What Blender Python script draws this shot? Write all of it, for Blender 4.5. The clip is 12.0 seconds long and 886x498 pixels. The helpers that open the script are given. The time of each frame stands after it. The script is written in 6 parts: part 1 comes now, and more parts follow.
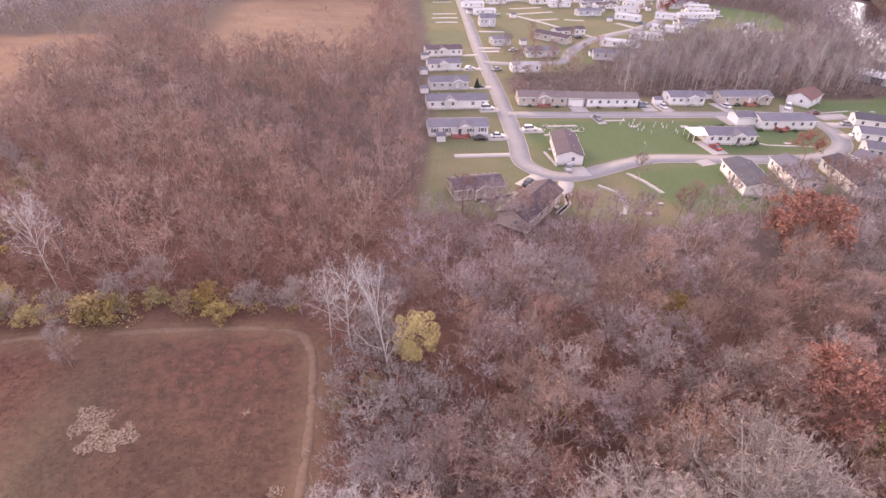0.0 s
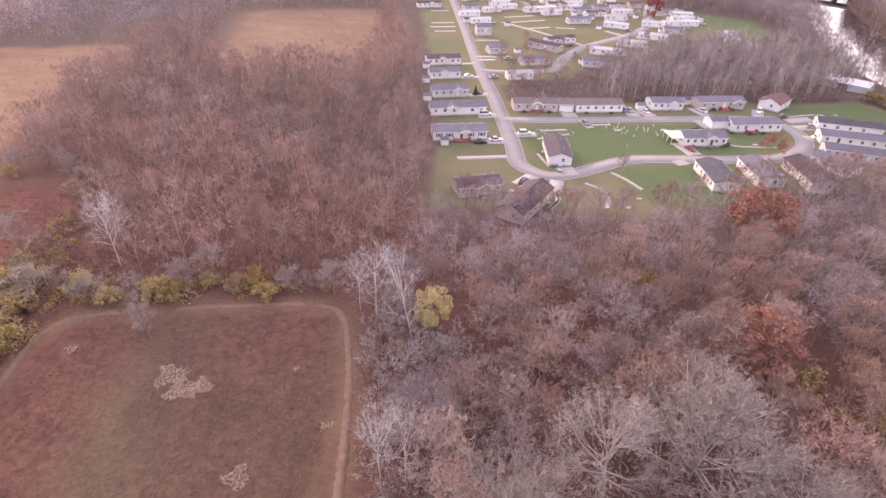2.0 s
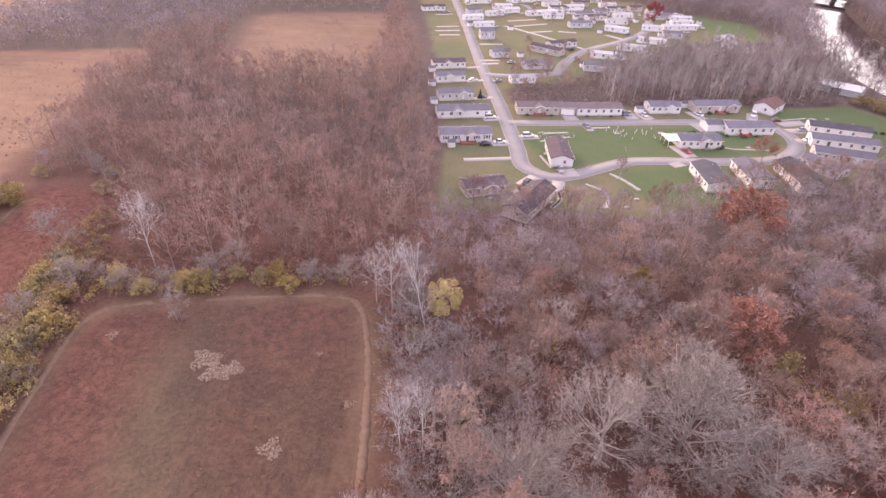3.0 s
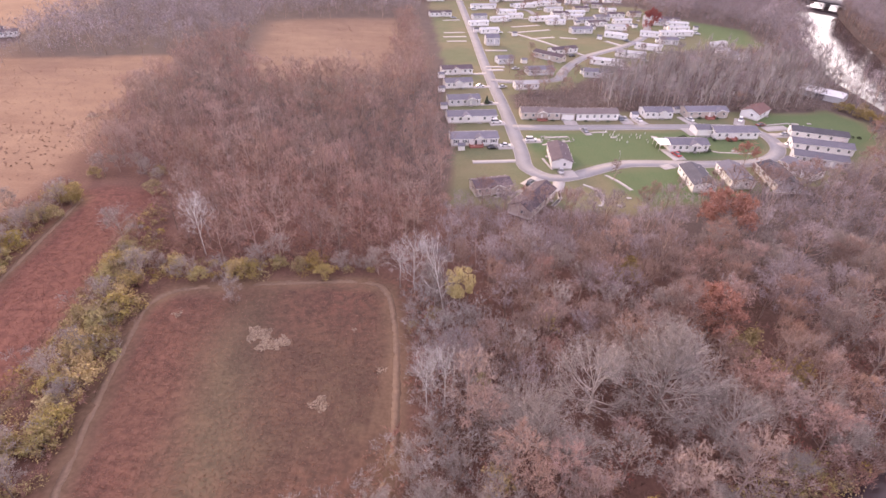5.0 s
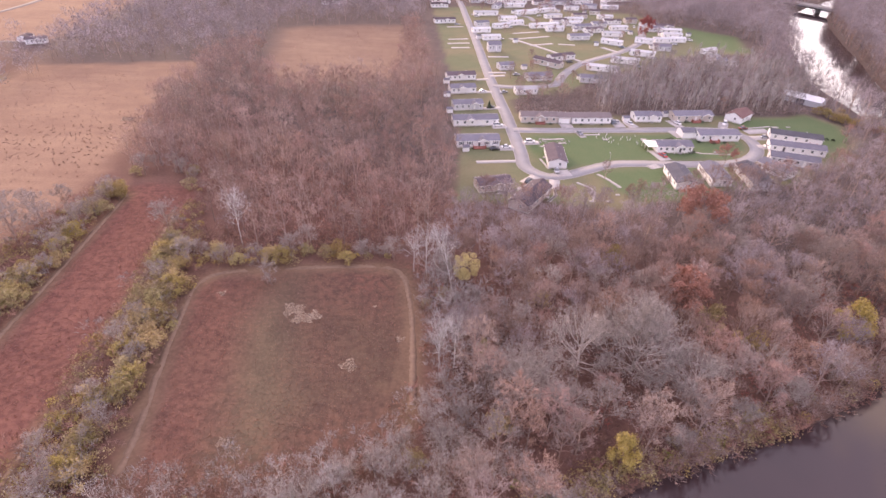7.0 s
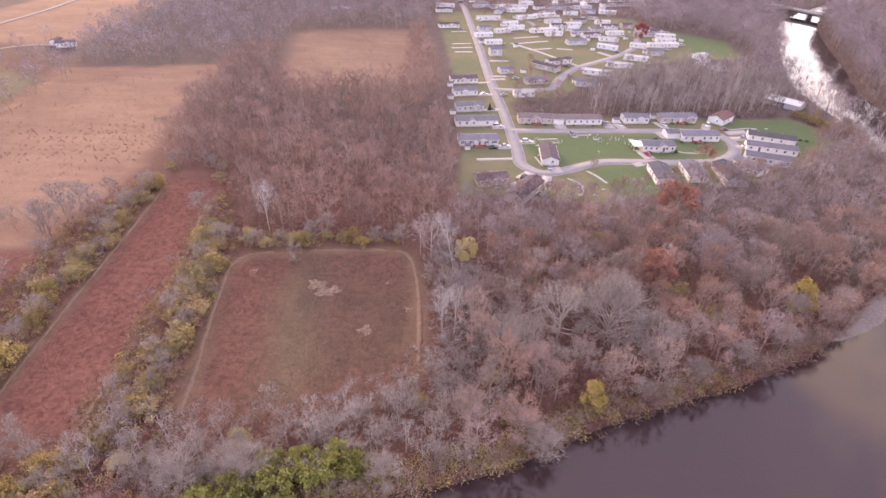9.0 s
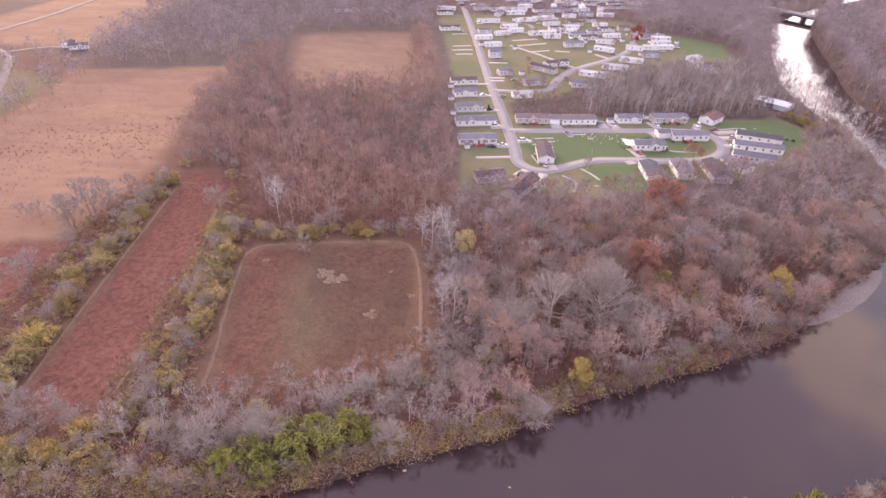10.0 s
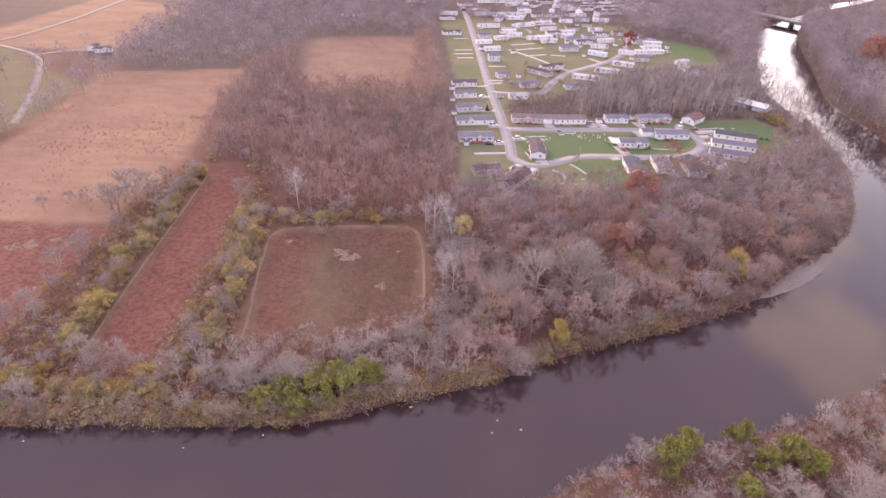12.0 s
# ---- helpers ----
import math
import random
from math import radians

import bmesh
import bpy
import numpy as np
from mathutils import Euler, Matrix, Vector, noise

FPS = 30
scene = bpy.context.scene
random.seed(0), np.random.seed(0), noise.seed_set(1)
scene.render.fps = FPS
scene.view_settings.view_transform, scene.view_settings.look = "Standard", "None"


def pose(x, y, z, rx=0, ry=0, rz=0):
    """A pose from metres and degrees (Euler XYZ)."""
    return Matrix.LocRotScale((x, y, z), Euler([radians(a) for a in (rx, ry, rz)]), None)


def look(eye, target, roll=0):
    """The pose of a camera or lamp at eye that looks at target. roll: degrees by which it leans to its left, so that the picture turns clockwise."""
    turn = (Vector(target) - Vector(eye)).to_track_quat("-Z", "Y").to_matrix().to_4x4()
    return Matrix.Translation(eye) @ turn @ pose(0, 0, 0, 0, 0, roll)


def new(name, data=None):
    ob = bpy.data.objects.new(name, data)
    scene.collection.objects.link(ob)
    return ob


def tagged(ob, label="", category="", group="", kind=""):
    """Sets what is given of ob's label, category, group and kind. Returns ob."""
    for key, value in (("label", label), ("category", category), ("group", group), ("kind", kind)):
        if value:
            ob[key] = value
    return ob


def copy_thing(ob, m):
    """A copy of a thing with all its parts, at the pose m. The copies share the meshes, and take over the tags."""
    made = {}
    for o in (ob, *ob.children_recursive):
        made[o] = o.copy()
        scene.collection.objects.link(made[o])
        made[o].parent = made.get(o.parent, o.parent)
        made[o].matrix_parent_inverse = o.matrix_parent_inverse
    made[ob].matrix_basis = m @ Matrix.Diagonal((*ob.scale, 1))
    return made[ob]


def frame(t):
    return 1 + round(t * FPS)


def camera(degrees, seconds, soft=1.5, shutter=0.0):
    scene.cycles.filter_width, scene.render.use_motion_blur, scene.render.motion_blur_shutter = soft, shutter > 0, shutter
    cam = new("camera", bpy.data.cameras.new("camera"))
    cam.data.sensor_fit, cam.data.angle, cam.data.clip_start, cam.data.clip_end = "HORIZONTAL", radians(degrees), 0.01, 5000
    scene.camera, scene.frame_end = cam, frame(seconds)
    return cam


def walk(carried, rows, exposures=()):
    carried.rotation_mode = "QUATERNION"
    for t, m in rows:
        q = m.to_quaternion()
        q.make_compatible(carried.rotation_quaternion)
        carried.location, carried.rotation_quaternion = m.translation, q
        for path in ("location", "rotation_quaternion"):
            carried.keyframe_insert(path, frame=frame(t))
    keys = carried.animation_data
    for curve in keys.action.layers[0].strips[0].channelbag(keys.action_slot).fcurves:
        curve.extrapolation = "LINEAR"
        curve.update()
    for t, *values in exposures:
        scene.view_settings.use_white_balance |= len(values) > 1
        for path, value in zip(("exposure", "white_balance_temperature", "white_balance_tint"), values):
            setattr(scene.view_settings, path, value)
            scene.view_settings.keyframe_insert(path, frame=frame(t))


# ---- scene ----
cam = camera(79.3, 12.0, soft=1.5)
PATH = [
    (0, (-2.337, -13.472, 63.896), (-2.365, -11.809, 62.785), 2.0),
    (0.5, (-3.03, -17.815, 65.706), (-3.04, -16.15, 64.598), 2.0),
    (1, (-3.516, -22.145, 67.565), (-3.522, -20.479, 66.459), 1.8),
    (1.5, (-4.194, -26.335, 69.665), (-4.201, -24.67, 68.557), 1.9),
    (2, (-4.995, -30.288, 71.77), (-5.006, -28.623, 70.661), 1.9),
    (2.5, (-5.932, -34.206, 73.847), (-5.945, -32.542, 72.738), 2.0),
    (3, (-6.99, -37.975, 75.807), (-7.004, -36.311, 74.697), 2.0),
    (5, (-10.09, -54.129, 84.938), (-10.111, -52.471, 83.82), 2.0),
    (5.5, (-10.759, -58.371, 86.868), (-10.781, -56.712, 85.751), 2.0),
    (6, (-11.257, -62.814, 88.936), (-11.281, -61.156, 87.818), 2.0),
    (6.5, (-11.553, -67.429, 91.045), (-11.578, -65.771, 89.928), 2.0),
    (7, (-11.767, -72.334, 93.034), (-11.793, -70.675, 91.917), 2.0),
    (9, (-11.147, -93.29, 101.769), (-11.185, -91.633, 100.649), 2.1),
    (9.5, (-10.895, -98.794, 103.579), (-10.935, -97.136, 102.46), 2.1),
    (10, (-10.539, -104.545, 105.611), (-10.581, -102.887, 104.493), 2.1),
    (10.5, (-10.192, -110.617, 107.783), (-10.237, -108.959, 106.666), 2.2),
    (11, (-9.854, -116.73, 109.996), (-9.901, -115.072, 108.879), 2.1),
    (11.5, (-9.537, -122.777, 112.092), (-9.586, -121.12, 110.974), 2.1),
    (12, (-9.234, -128.914, 113.815), (-9.283, -127.255, 112.7), 2.2),
]
walk(cam, [(t, look(eye, target, roll)) for t, eye, target, roll in PATH], [(0, 2.54, 7050, 11), (12, 2.54, 6850, 11)])

# ---- world, sun ----
SUN_TURN, SUN_HEIGHT = 29.0, 14.0
CLOUD_SHIFT = (-3.892, 7.043, 1.765)
world = bpy.data.worlds.new("evening_sky")
scene.world = world
world.use_nodes = True
wn, wl = world.node_tree.nodes, world.node_tree.links
wn.clear()
w_out = wn.new("ShaderNodeOutputWorld")
w_bg = wn.new("ShaderNodeBackground")
w_bg.inputs["Strength"].default_value = 0.15
w_sky = wn.new("ShaderNodeTexSky")
w_sky.sky_type = "NISHITA"
w_sky.sun_disc = False
w_sky.sun_elevation = radians(SUN_HEIGHT)
w_sky.sun_rotation = radians(SUN_TURN)
w_sky.air_density, w_sky.dust_density, w_sky.ozone_density = 1.0, 2.5, 1.0
# thin broken cloud all over the sky
w_co = wn.new("ShaderNodeTexCoord")
w_map = wn.new("ShaderNodeMapping")
w_map.inputs["Scale"].default_value = (1.0, 1.0, 2.6)
w_noise = wn.new("ShaderNodeTexNoise")
w_noise.inputs["Scale"].default_value = 2.2
w_noise.inputs["Detail"].default_value = 6.0
w_ramp = wn.new("ShaderNodeValToRGB")
w_ramp.color_ramp.elements[0].position, w_ramp.color_ramp.elements[1].position = 0.38, 0.72
w_ramp.color_ramp.elements[0].color, w_ramp.color_ramp.elements[1].color = (0.95, 0.95, 0.95, 1), (1.0, 1.0, 1.0, 1)
w_mix = wn.new("ShaderNodeMix")
w_mix.data_type = "RGBA"
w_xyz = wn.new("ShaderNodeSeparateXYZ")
# unseen sky: brightness set by height, dipped at 0.36 to darken the mirrored river
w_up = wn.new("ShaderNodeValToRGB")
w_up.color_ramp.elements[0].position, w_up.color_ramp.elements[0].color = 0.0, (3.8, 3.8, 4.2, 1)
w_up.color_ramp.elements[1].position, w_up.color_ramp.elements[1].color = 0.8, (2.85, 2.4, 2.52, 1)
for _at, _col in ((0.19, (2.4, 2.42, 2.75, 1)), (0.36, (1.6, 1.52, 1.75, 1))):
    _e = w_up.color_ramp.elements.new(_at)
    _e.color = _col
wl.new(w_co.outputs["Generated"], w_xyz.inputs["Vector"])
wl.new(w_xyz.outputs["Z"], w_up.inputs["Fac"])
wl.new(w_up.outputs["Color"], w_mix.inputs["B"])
wl.new(w_co.outputs["Generated"], w_map.inputs["Vector"])
wl.new(w_map.outputs["Vector"], w_noise.inputs["Vector"])
wl.new(w_noise.outputs["Fac"], w_ramp.inputs["Fac"])
wl.new(w_ramp.outputs["Color"], w_mix.inputs["Factor"])
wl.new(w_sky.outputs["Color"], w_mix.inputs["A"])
w_cloud = wn.new("ShaderNodeTexNoise")
w_cloud.inputs["Scale"].default_value, w_cloud.inputs["Detail"].default_value, w_cloud.inputs["Roughness"].default_value = 3.1, 6.0, 0.55
w_shift = wn.new("ShaderNodeMapping")
w_shift.inputs["Location"].default_value = CLOUD_SHIFT
w_shift.inputs["Scale"].default_value = (1.0, 1.0, 1.5)
w_tint = wn.new("ShaderNodeValToRGB")
w_tint.color_ramp.elements[0].position, w_tint.color_ramp.elements[0].color = 0.55, (0.83, 0.84, 1.03, 1)
w_tint.color_ramp.elements[1].position, w_tint.color_ramp.elements[1].color = 0.67, (1.55, 1.34, 1.17, 1)
w_mul = wn.new("ShaderNodeMix")
w_mul.data_type, w_mul.blend_type = "RGBA", "MULTIPLY"
w_mul.inputs["Factor"].default_value = 1.0
wl.new(w_co.outputs["Generated"], w_shift.inputs["Vector"])
wl.new(w_shift.outputs["Vector"], w_cloud.inputs["Vector"])
wl.new(w_cloud.outputs["Fac"], w_tint.inputs["Fac"])
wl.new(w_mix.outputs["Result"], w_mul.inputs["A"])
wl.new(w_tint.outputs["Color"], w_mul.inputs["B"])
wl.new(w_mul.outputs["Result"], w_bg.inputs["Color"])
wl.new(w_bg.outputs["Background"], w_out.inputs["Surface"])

sun_data = bpy.data.lights.new("sun", "SUN")
sun_data.energy, sun_data.angle, sun_data.color = 0.95, radians(15), (1.0, 0.68, 0.46)
sun = new("sun", sun_data)
_a, _e = radians(SUN_TURN), radians(SUN_HEIGHT)
sun.matrix_world = look((-math.sin(_a) * math.cos(_e) * 300, math.cos(_a) * math.cos(_e) * 300, math.sin(_e) * 300), (0, 0, 0))


# ---- materials ----
def shader(name):
    m = bpy.data.materials.new(name)
    m.use_nodes = True
    return m, m.node_tree.nodes, m.node_tree.links, m.node_tree.nodes["Principled BSDF"]


def blend(nodes, links, fac, a, b):
    """A colour mix; fac, a and b are sockets or values."""
    mix = nodes.new("ShaderNodeMix")
    mix.data_type = "RGBA"
    for key, v in (("Factor", fac), ("A", a), ("B", b)):
        if isinstance(v, (int, float)):
            mix.inputs[key].default_value = v
        elif isinstance(v, tuple):
            mix.inputs[key].default_value = (*v, 1)
        else:
            links.new(v, mix.inputs[key])
    return mix.outputs["Result"]


def speckle(nodes, links, vec, scale, low=0.35, high=0.65, detail=4.0):
    n = nodes.new("ShaderNodeTexNoise")
    n.inputs["Scale"].default_value, n.inputs["Detail"].default_value = scale, detail
    links.new(vec, n.inputs["Vector"])
    r = nodes.new("ShaderNodeMapRange")
    r.inputs["From Min"].default_value, r.inputs["From Max"].default_value = low, high
    links.new(n.outputs["Fac"], r.inputs["Value"])
    return r.outputs["Result"]


def surface(name, a, b, c, coarse=0.3, fine=4.0, rough=0.85, bump=0.3, spread=0.0, metal=0.0, lines=0.0, objects=False):
    """A matt surface: colours a and b mixed by a coarse noise, c by a fine one; spread: how far single objects differ."""
    m, n, l, p = shader(name)
    co = n.new("ShaderNodeTexCoord").outputs["Object"] if objects else n.new("ShaderNodeNewGeometry").outputs["Position"]
    col = blend(n, l, speckle(n, l, co, coarse), a, b)
    f = speckle(n, l, co, fine, 0.4, 0.75)
    col = blend(n, l, f, col, c)
    if spread:
        hsv = n.new("ShaderNodeHueSaturation")
        info, at, add, mp = n.new("ShaderNodeObjectInfo"), n.new("ShaderNodeAttribute"), n.new("ShaderNodeMath"), n.new("ShaderNodeMapRange")
        at.attribute_name = "tint"
        l.new(info.outputs["Random"], add.inputs[0])
        l.new(at.outputs["Fac"], add.inputs[1])
        fr = n.new("ShaderNodeMath")
        fr.operation = "FRACT"
        l.new(add.outputs[0], fr.inputs[0])
        mp.inputs["To Min"].default_value, mp.inputs["To Max"].default_value = 1 - spread, 1 + spread
        l.new(fr.outputs[0], mp.inputs["Value"])
        l.new(mp.outputs["Result"], hsv.inputs["Value"])
        if spread > 0.2:
            for key, times, lo, hi in (("Hue", 7.3, 0.497, 0.52), ("Saturation", 13.7, 0.74, 1.04)):
                mu, fr2, mp2 = n.new("ShaderNodeMath"), n.new("ShaderNodeMath"), n.new("ShaderNodeMapRange")
                mu.operation, fr2.operation = "MULTIPLY", "FRACT"
                mu.inputs[1].default_value = times
                l.new(fr.outputs[0], mu.inputs[0])
                l.new(mu.outputs[0], fr2.inputs[0])
                mp2.inputs["To Min"].default_value, mp2.inputs["To Max"].default_value = lo, hi
                l.new(fr2.outputs[0], mp2.inputs["Value"])
                l.new(mp2.outputs["Result"], hsv.inputs[key])
        l.new(col, hsv.inputs["Color"])
        col = hsv.outputs["Color"]
    l.new(col, p.inputs["Base Color"])
    p.inputs["Roughness"].default_value, p.inputs["Metallic"].default_value = rough, metal
    p.inputs["Specular IOR Level"].default_value = 0.25
    if bump:
        b_ = n.new("ShaderNodeBump")
        b_.inputs["Strength"].default_value, b_.inputs["Distance"].default_value = bump, 0.05
        l.new(f, b_.inputs["Height"])
        if lines:
            w = n.new("ShaderNodeTexWave")
            w.bands_direction, w.wave_profile = "Z", "SAW"
            w.inputs["Scale"].default_value = lines
            l.new(co, w.inputs["Vector"])
            l.new(w.outputs["Fac"], b_.inputs["Height"])
        l.new(b_.outputs["Normal"], p.inputs["Normal"])
    return m


bark = surface("grey_bark", (0.295, 0.205, 0.174), (0.218, 0.143, 0.125), (0.395, 0.286, 0.25), 0.6, 5, spread=0.3)
twig = surface("bare_twigs", (0.329, 0.205, 0.174), (0.258, 0.159, 0.136), (0.395, 0.258, 0.221), 0.12, 1.5, bump=0, spread=0.24)
grey_limb = surface("pale_grey_bark", (0.47, 0.41, 0.37), (0.38, 0.33, 0.3), (0.56, 0.5, 0.46), 0.6, 3, spread=0.15)
white_twig = surface("whitish_twigs", (0.43, 0.395, 0.39), (0.37, 0.335, 0.335), (0.51, 0.475, 0.465), 0.2, 1.5, bump=0, spread=0.1)
# grey twigs; over far and right woods the coolness paints in weaker sun glare
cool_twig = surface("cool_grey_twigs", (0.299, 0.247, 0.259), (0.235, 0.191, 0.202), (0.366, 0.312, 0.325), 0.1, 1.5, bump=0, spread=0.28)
brown_twig = surface("brown_twigs", (0.305, 0.222, 0.2), (0.245, 0.172, 0.154), (0.375, 0.287, 0.26), 0.12, 1.5, bump=0, spread=0.24)
pale_bark = surface("white_bark", (0.58, 0.56, 0.53), (0.44, 0.42, 0.4), (0.66, 0.64, 0.62), 0.6, 3, spread=0.08)
pale_twig = surface("pale_twigs", (0.312, 0.27, 0.246), (0.26, 0.222, 0.204), (0.375, 0.33, 0.303), 0.2, 1.5, bump=0, spread=0.14)
tall_twig = surface("poplar_twigs", (0.333, 0.304, 0.29), (0.27, 0.245, 0.236), (0.405, 0.38, 0.366), 0.1, 1.5, bump=0, spread=0.2)
rust_leaf = surface("rust_oak_leaves", (0.37, 0.182, 0.137), (0.31, 0.152, 0.116), (0.43, 0.235, 0.18), 0.5, 2.5, bump=0, spread=0.12)
gold_leaf = surface("yellow_leaves", (0.44, 0.34, 0.1), (0.33, 0.26, 0.085), (0.58, 0.47, 0.17), 0.5, 2.5, bump=0, spread=0.15)
pale_leaf = surface("pale_yellow_leaves", (0.5, 0.42, 0.2), (0.42, 0.35, 0.15), (0.62, 0.55, 0.3), 0.5, 2.0, bump=0, spread=0.05)
olive_leaf = surface("olive_leaves", (0.37, 0.275, 0.1), (0.3, 0.21, 0.085), (0.46, 0.36, 0.14), 0.35, 2.0, bump=0, spread=0.25)
green_leaf = surface("green_shrub_leaves", (0.2, 0.214, 0.056), (0.232, 0.219, 0.066), (0.28, 0.286, 0.085), 0.35, 2.0, bump=0, spread=0.2)
fir_leaf = surface("dark_conifer_needles", (0.053, 0.075, 0.053), (0.075, 0.09, 0.06), (0.09, 0.12, 0.075), 0.5, 3, bump=0, spread=0.15)
red_leaf = surface("crimson_leaves", (0.3, 0.08, 0.075), (0.25, 0.07, 0.065), (0.38, 0.13, 0.11), 0.5, 2.5, bump=0, spread=0.1)
brush = surface("dead_brush", (0.257, 0.128, 0.103), (0.19, 0.093, 0.076), (0.324, 0.179, 0.136), 0.05, 0.8, bump=0, spread=0.3)
grey_brush = surface("grey_brown_brush", (0.252, 0.189, 0.171), (0.198, 0.146, 0.134), (0.324, 0.256, 0.232), 0.05, 0.8, bump=0, spread=0.25)
red_brush = surface("dark_red_brush", (0.27, 0.098, 0.08), (0.208, 0.074, 0.062), (0.333, 0.135, 0.107), 0.05, 0.8, bump=0, spread=0.25)
straw = surface("pale_dry_grass", (0.44, 0.35, 0.27), (0.37, 0.29, 0.22), (0.52, 0.43, 0.34), 0.6, 3, bump=0, spread=0.12)
weed = surface("brown_field_weeds", (0.208, 0.101, 0.074), (0.159, 0.082, 0.058), (0.269, 0.144, 0.101), 0.06, 0.9, bump=0, spread=0.3)
sedge = surface("red_sedge", (0.211, 0.079, 0.055), (0.168, 0.063, 0.046), (0.27, 0.111, 0.08), 0.06, 0.9, bump=0, spread=0.25)
asphalt = surface("worn_pale_asphalt", (0.25, 0.248, 0.258), (0.29, 0.287, 0.297), (0.215, 0.212, 0.222), 0.12, 2.5, 0.9, 0.15)
concrete = surface("pale_concrete", (0.361, 0.348, 0.344), (0.311, 0.297, 0.292), (0.412, 0.399, 0.396), 0.3, 3, 0.85, 0.12)
dirt = surface("mown_track", (0.18, 0.124, 0.09), (0.145, 0.1, 0.074), (0.21, 0.148, 0.11), 0.15, 1.2, 0.95, 0.3)
sand = surface("river_sand", (0.192, 0.167, 0.157), (0.151, 0.131, 0.123), (0.238, 0.212, 0.197), 0.15, 1.2, 0.9, 0.2)
white_siding = surface("white_vinyl_siding", (0.84, 0.83, 0.84), (0.79, 0.78, 0.79), (0.86, 0.85, 0.86), 0.5, 3, 0.5, 0.25, 0.04, lines=1.6, objects=True)
grey_siding = surface("pale_grey_vinyl_siding", (0.6, 0.6, 0.63), (0.54, 0.54, 0.58), (0.64, 0.64, 0.67), 0.5, 3, 0.5, 0.25, 0.06, lines=1.6, objects=True)
tan_siding = surface("tan_vinyl_siding", (0.56, 0.5, 0.45), (0.5, 0.44, 0.4), (0.6, 0.54, 0.5), 0.5, 3, 0.5, 0.25, 0.06, lines=1.6, objects=True)
skirt_mat = surface("skirting_panels", (0.62, 0.6, 0.58), (0.52, 0.5, 0.48), (0.68, 0.66, 0.64), 0.5, 3, 0.6, 0.15, 0.08, objects=True)
trim_mat = surface("white_trim", (0.82, 0.81, 0.8), (0.78, 0.77, 0.76), (0.84, 0.83, 0.82), 1, 5, 0.5, 0)
grey_roof = surface("grey_shingles", (0.149, 0.147, 0.18), (0.18, 0.177, 0.212), (0.117, 0.116, 0.143), 0.3, 3, 0.9, 0.4, 0.12, objects=True)
brown_roof = surface("brown_shingles", (0.094, 0.076, 0.09), (0.116, 0.094, 0.108), (0.074, 0.059, 0.07), 0.3, 3, 0.9, 0.4, 0.12, objects=True)
taupe_roof = surface("taupe_shingles", (0.165, 0.142, 0.145), (0.2, 0.17, 0.172), (0.13, 0.112, 0.117), 0.3, 3, 0.9, 0.4, 0.08, objects=True)
dark_roof = surface("charcoal_shingles", (0.075, 0.075, 0.09), (0.1, 0.1, 0.12), (0.06, 0.06, 0.072), 0.3, 3, 0.9, 0.4, 0.12, objects=True)
pale_roof = surface("pale_metal_roof", (0.42, 0.425, 0.45), (0.35, 0.355, 0.38), (0.48, 0.485, 0.51), 0.3, 2, 0.7, 0.2, 0.2, objects=True)
red_roof = surface("red_brown_shingles", (0.161, 0.096, 0.093), (0.186, 0.12, 0.111), (0.124, 0.076, 0.076), 0.3, 3, 0.9, 0.4, 0.05, objects=True)
tin_roof = surface("galvanised_sheet", (0.58, 0.6, 0.63), (0.5, 0.52, 0.55), (0.65, 0.66, 0.69), 0.3, 2, 0.6, 0.2, 0.1, 0.1, objects=True)
shutter_mat = surface("dark_shutters", (0.1, 0.1, 0.12), (0.12, 0.11, 0.12), (0.14, 0.13, 0.14), 1, 4, 0.6, 0)
deck_mat = surface("weathered_deck_wood", (0.3, 0.12, 0.1), (0.25, 0.1, 0.09), (0.36, 0.17, 0.14), 0.6, 4, 0.8, 0.2)
wood_mat = surface("grey_driftwood", (0.3, 0.25, 0.22), (0.23, 0.19, 0.17), (0.37, 0.32, 0.29), 0.6, 4, 0.85, 0.3)
tyre_mat = surface("tyre_rubber", (0.03, 0.03, 0.03), (0.04, 0.04, 0.04), (0.05, 0.05, 0.05), 2, 8, 0.85, 0)
rim_mat = surface("alloy", (0.55, 0.55, 0.56), (0.5, 0.5, 0.51), (0.6, 0.6, 0.6), 2, 8, 0.35, 0, metal=0.8)
metal_mat = surface("grey_metal", (0.4, 0.4, 0.41), (0.35, 0.35, 0.36), (0.45, 0.45, 0.46), 1, 6, 0.5, 0.1, metal=0.5)


def paint(name, colour):
    m, n, l, p = shader(name)
    co = n.new("ShaderNodeTexCoord").outputs["Object"]
    l.new(blend(n, l, speckle(n, l, co, 1.5), colour, tuple(v * 0.85 for v in colour)), p.inputs["Base Color"])
    p.inputs["Roughness"].default_value, p.inputs["Coat Weight"].default_value = 0.35, 0.5
    return m


car_paints = {k: paint(k + "_car_paint", c) for k, c in (("white", (0.8, 0.8, 0.8)), ("black", (0.03, 0.03, 0.035)), ("silver", (0.42, 0.43, 0.45)), ("red", (0.42, 0.04, 0.035)), ("maroon", (0.2, 0.05, 0.045)), ("blue_grey", (0.16, 0.18, 0.22)))}

pane_mat, _n, _l, _p = shader("window_glass")
_p.inputs["Base Color"].default_value = (0.1, 0.11, 0.13, 1)
_p.inputs["Roughness"].default_value = 0.06
_p.inputs["Specular IOR Level"].default_value = 0.8

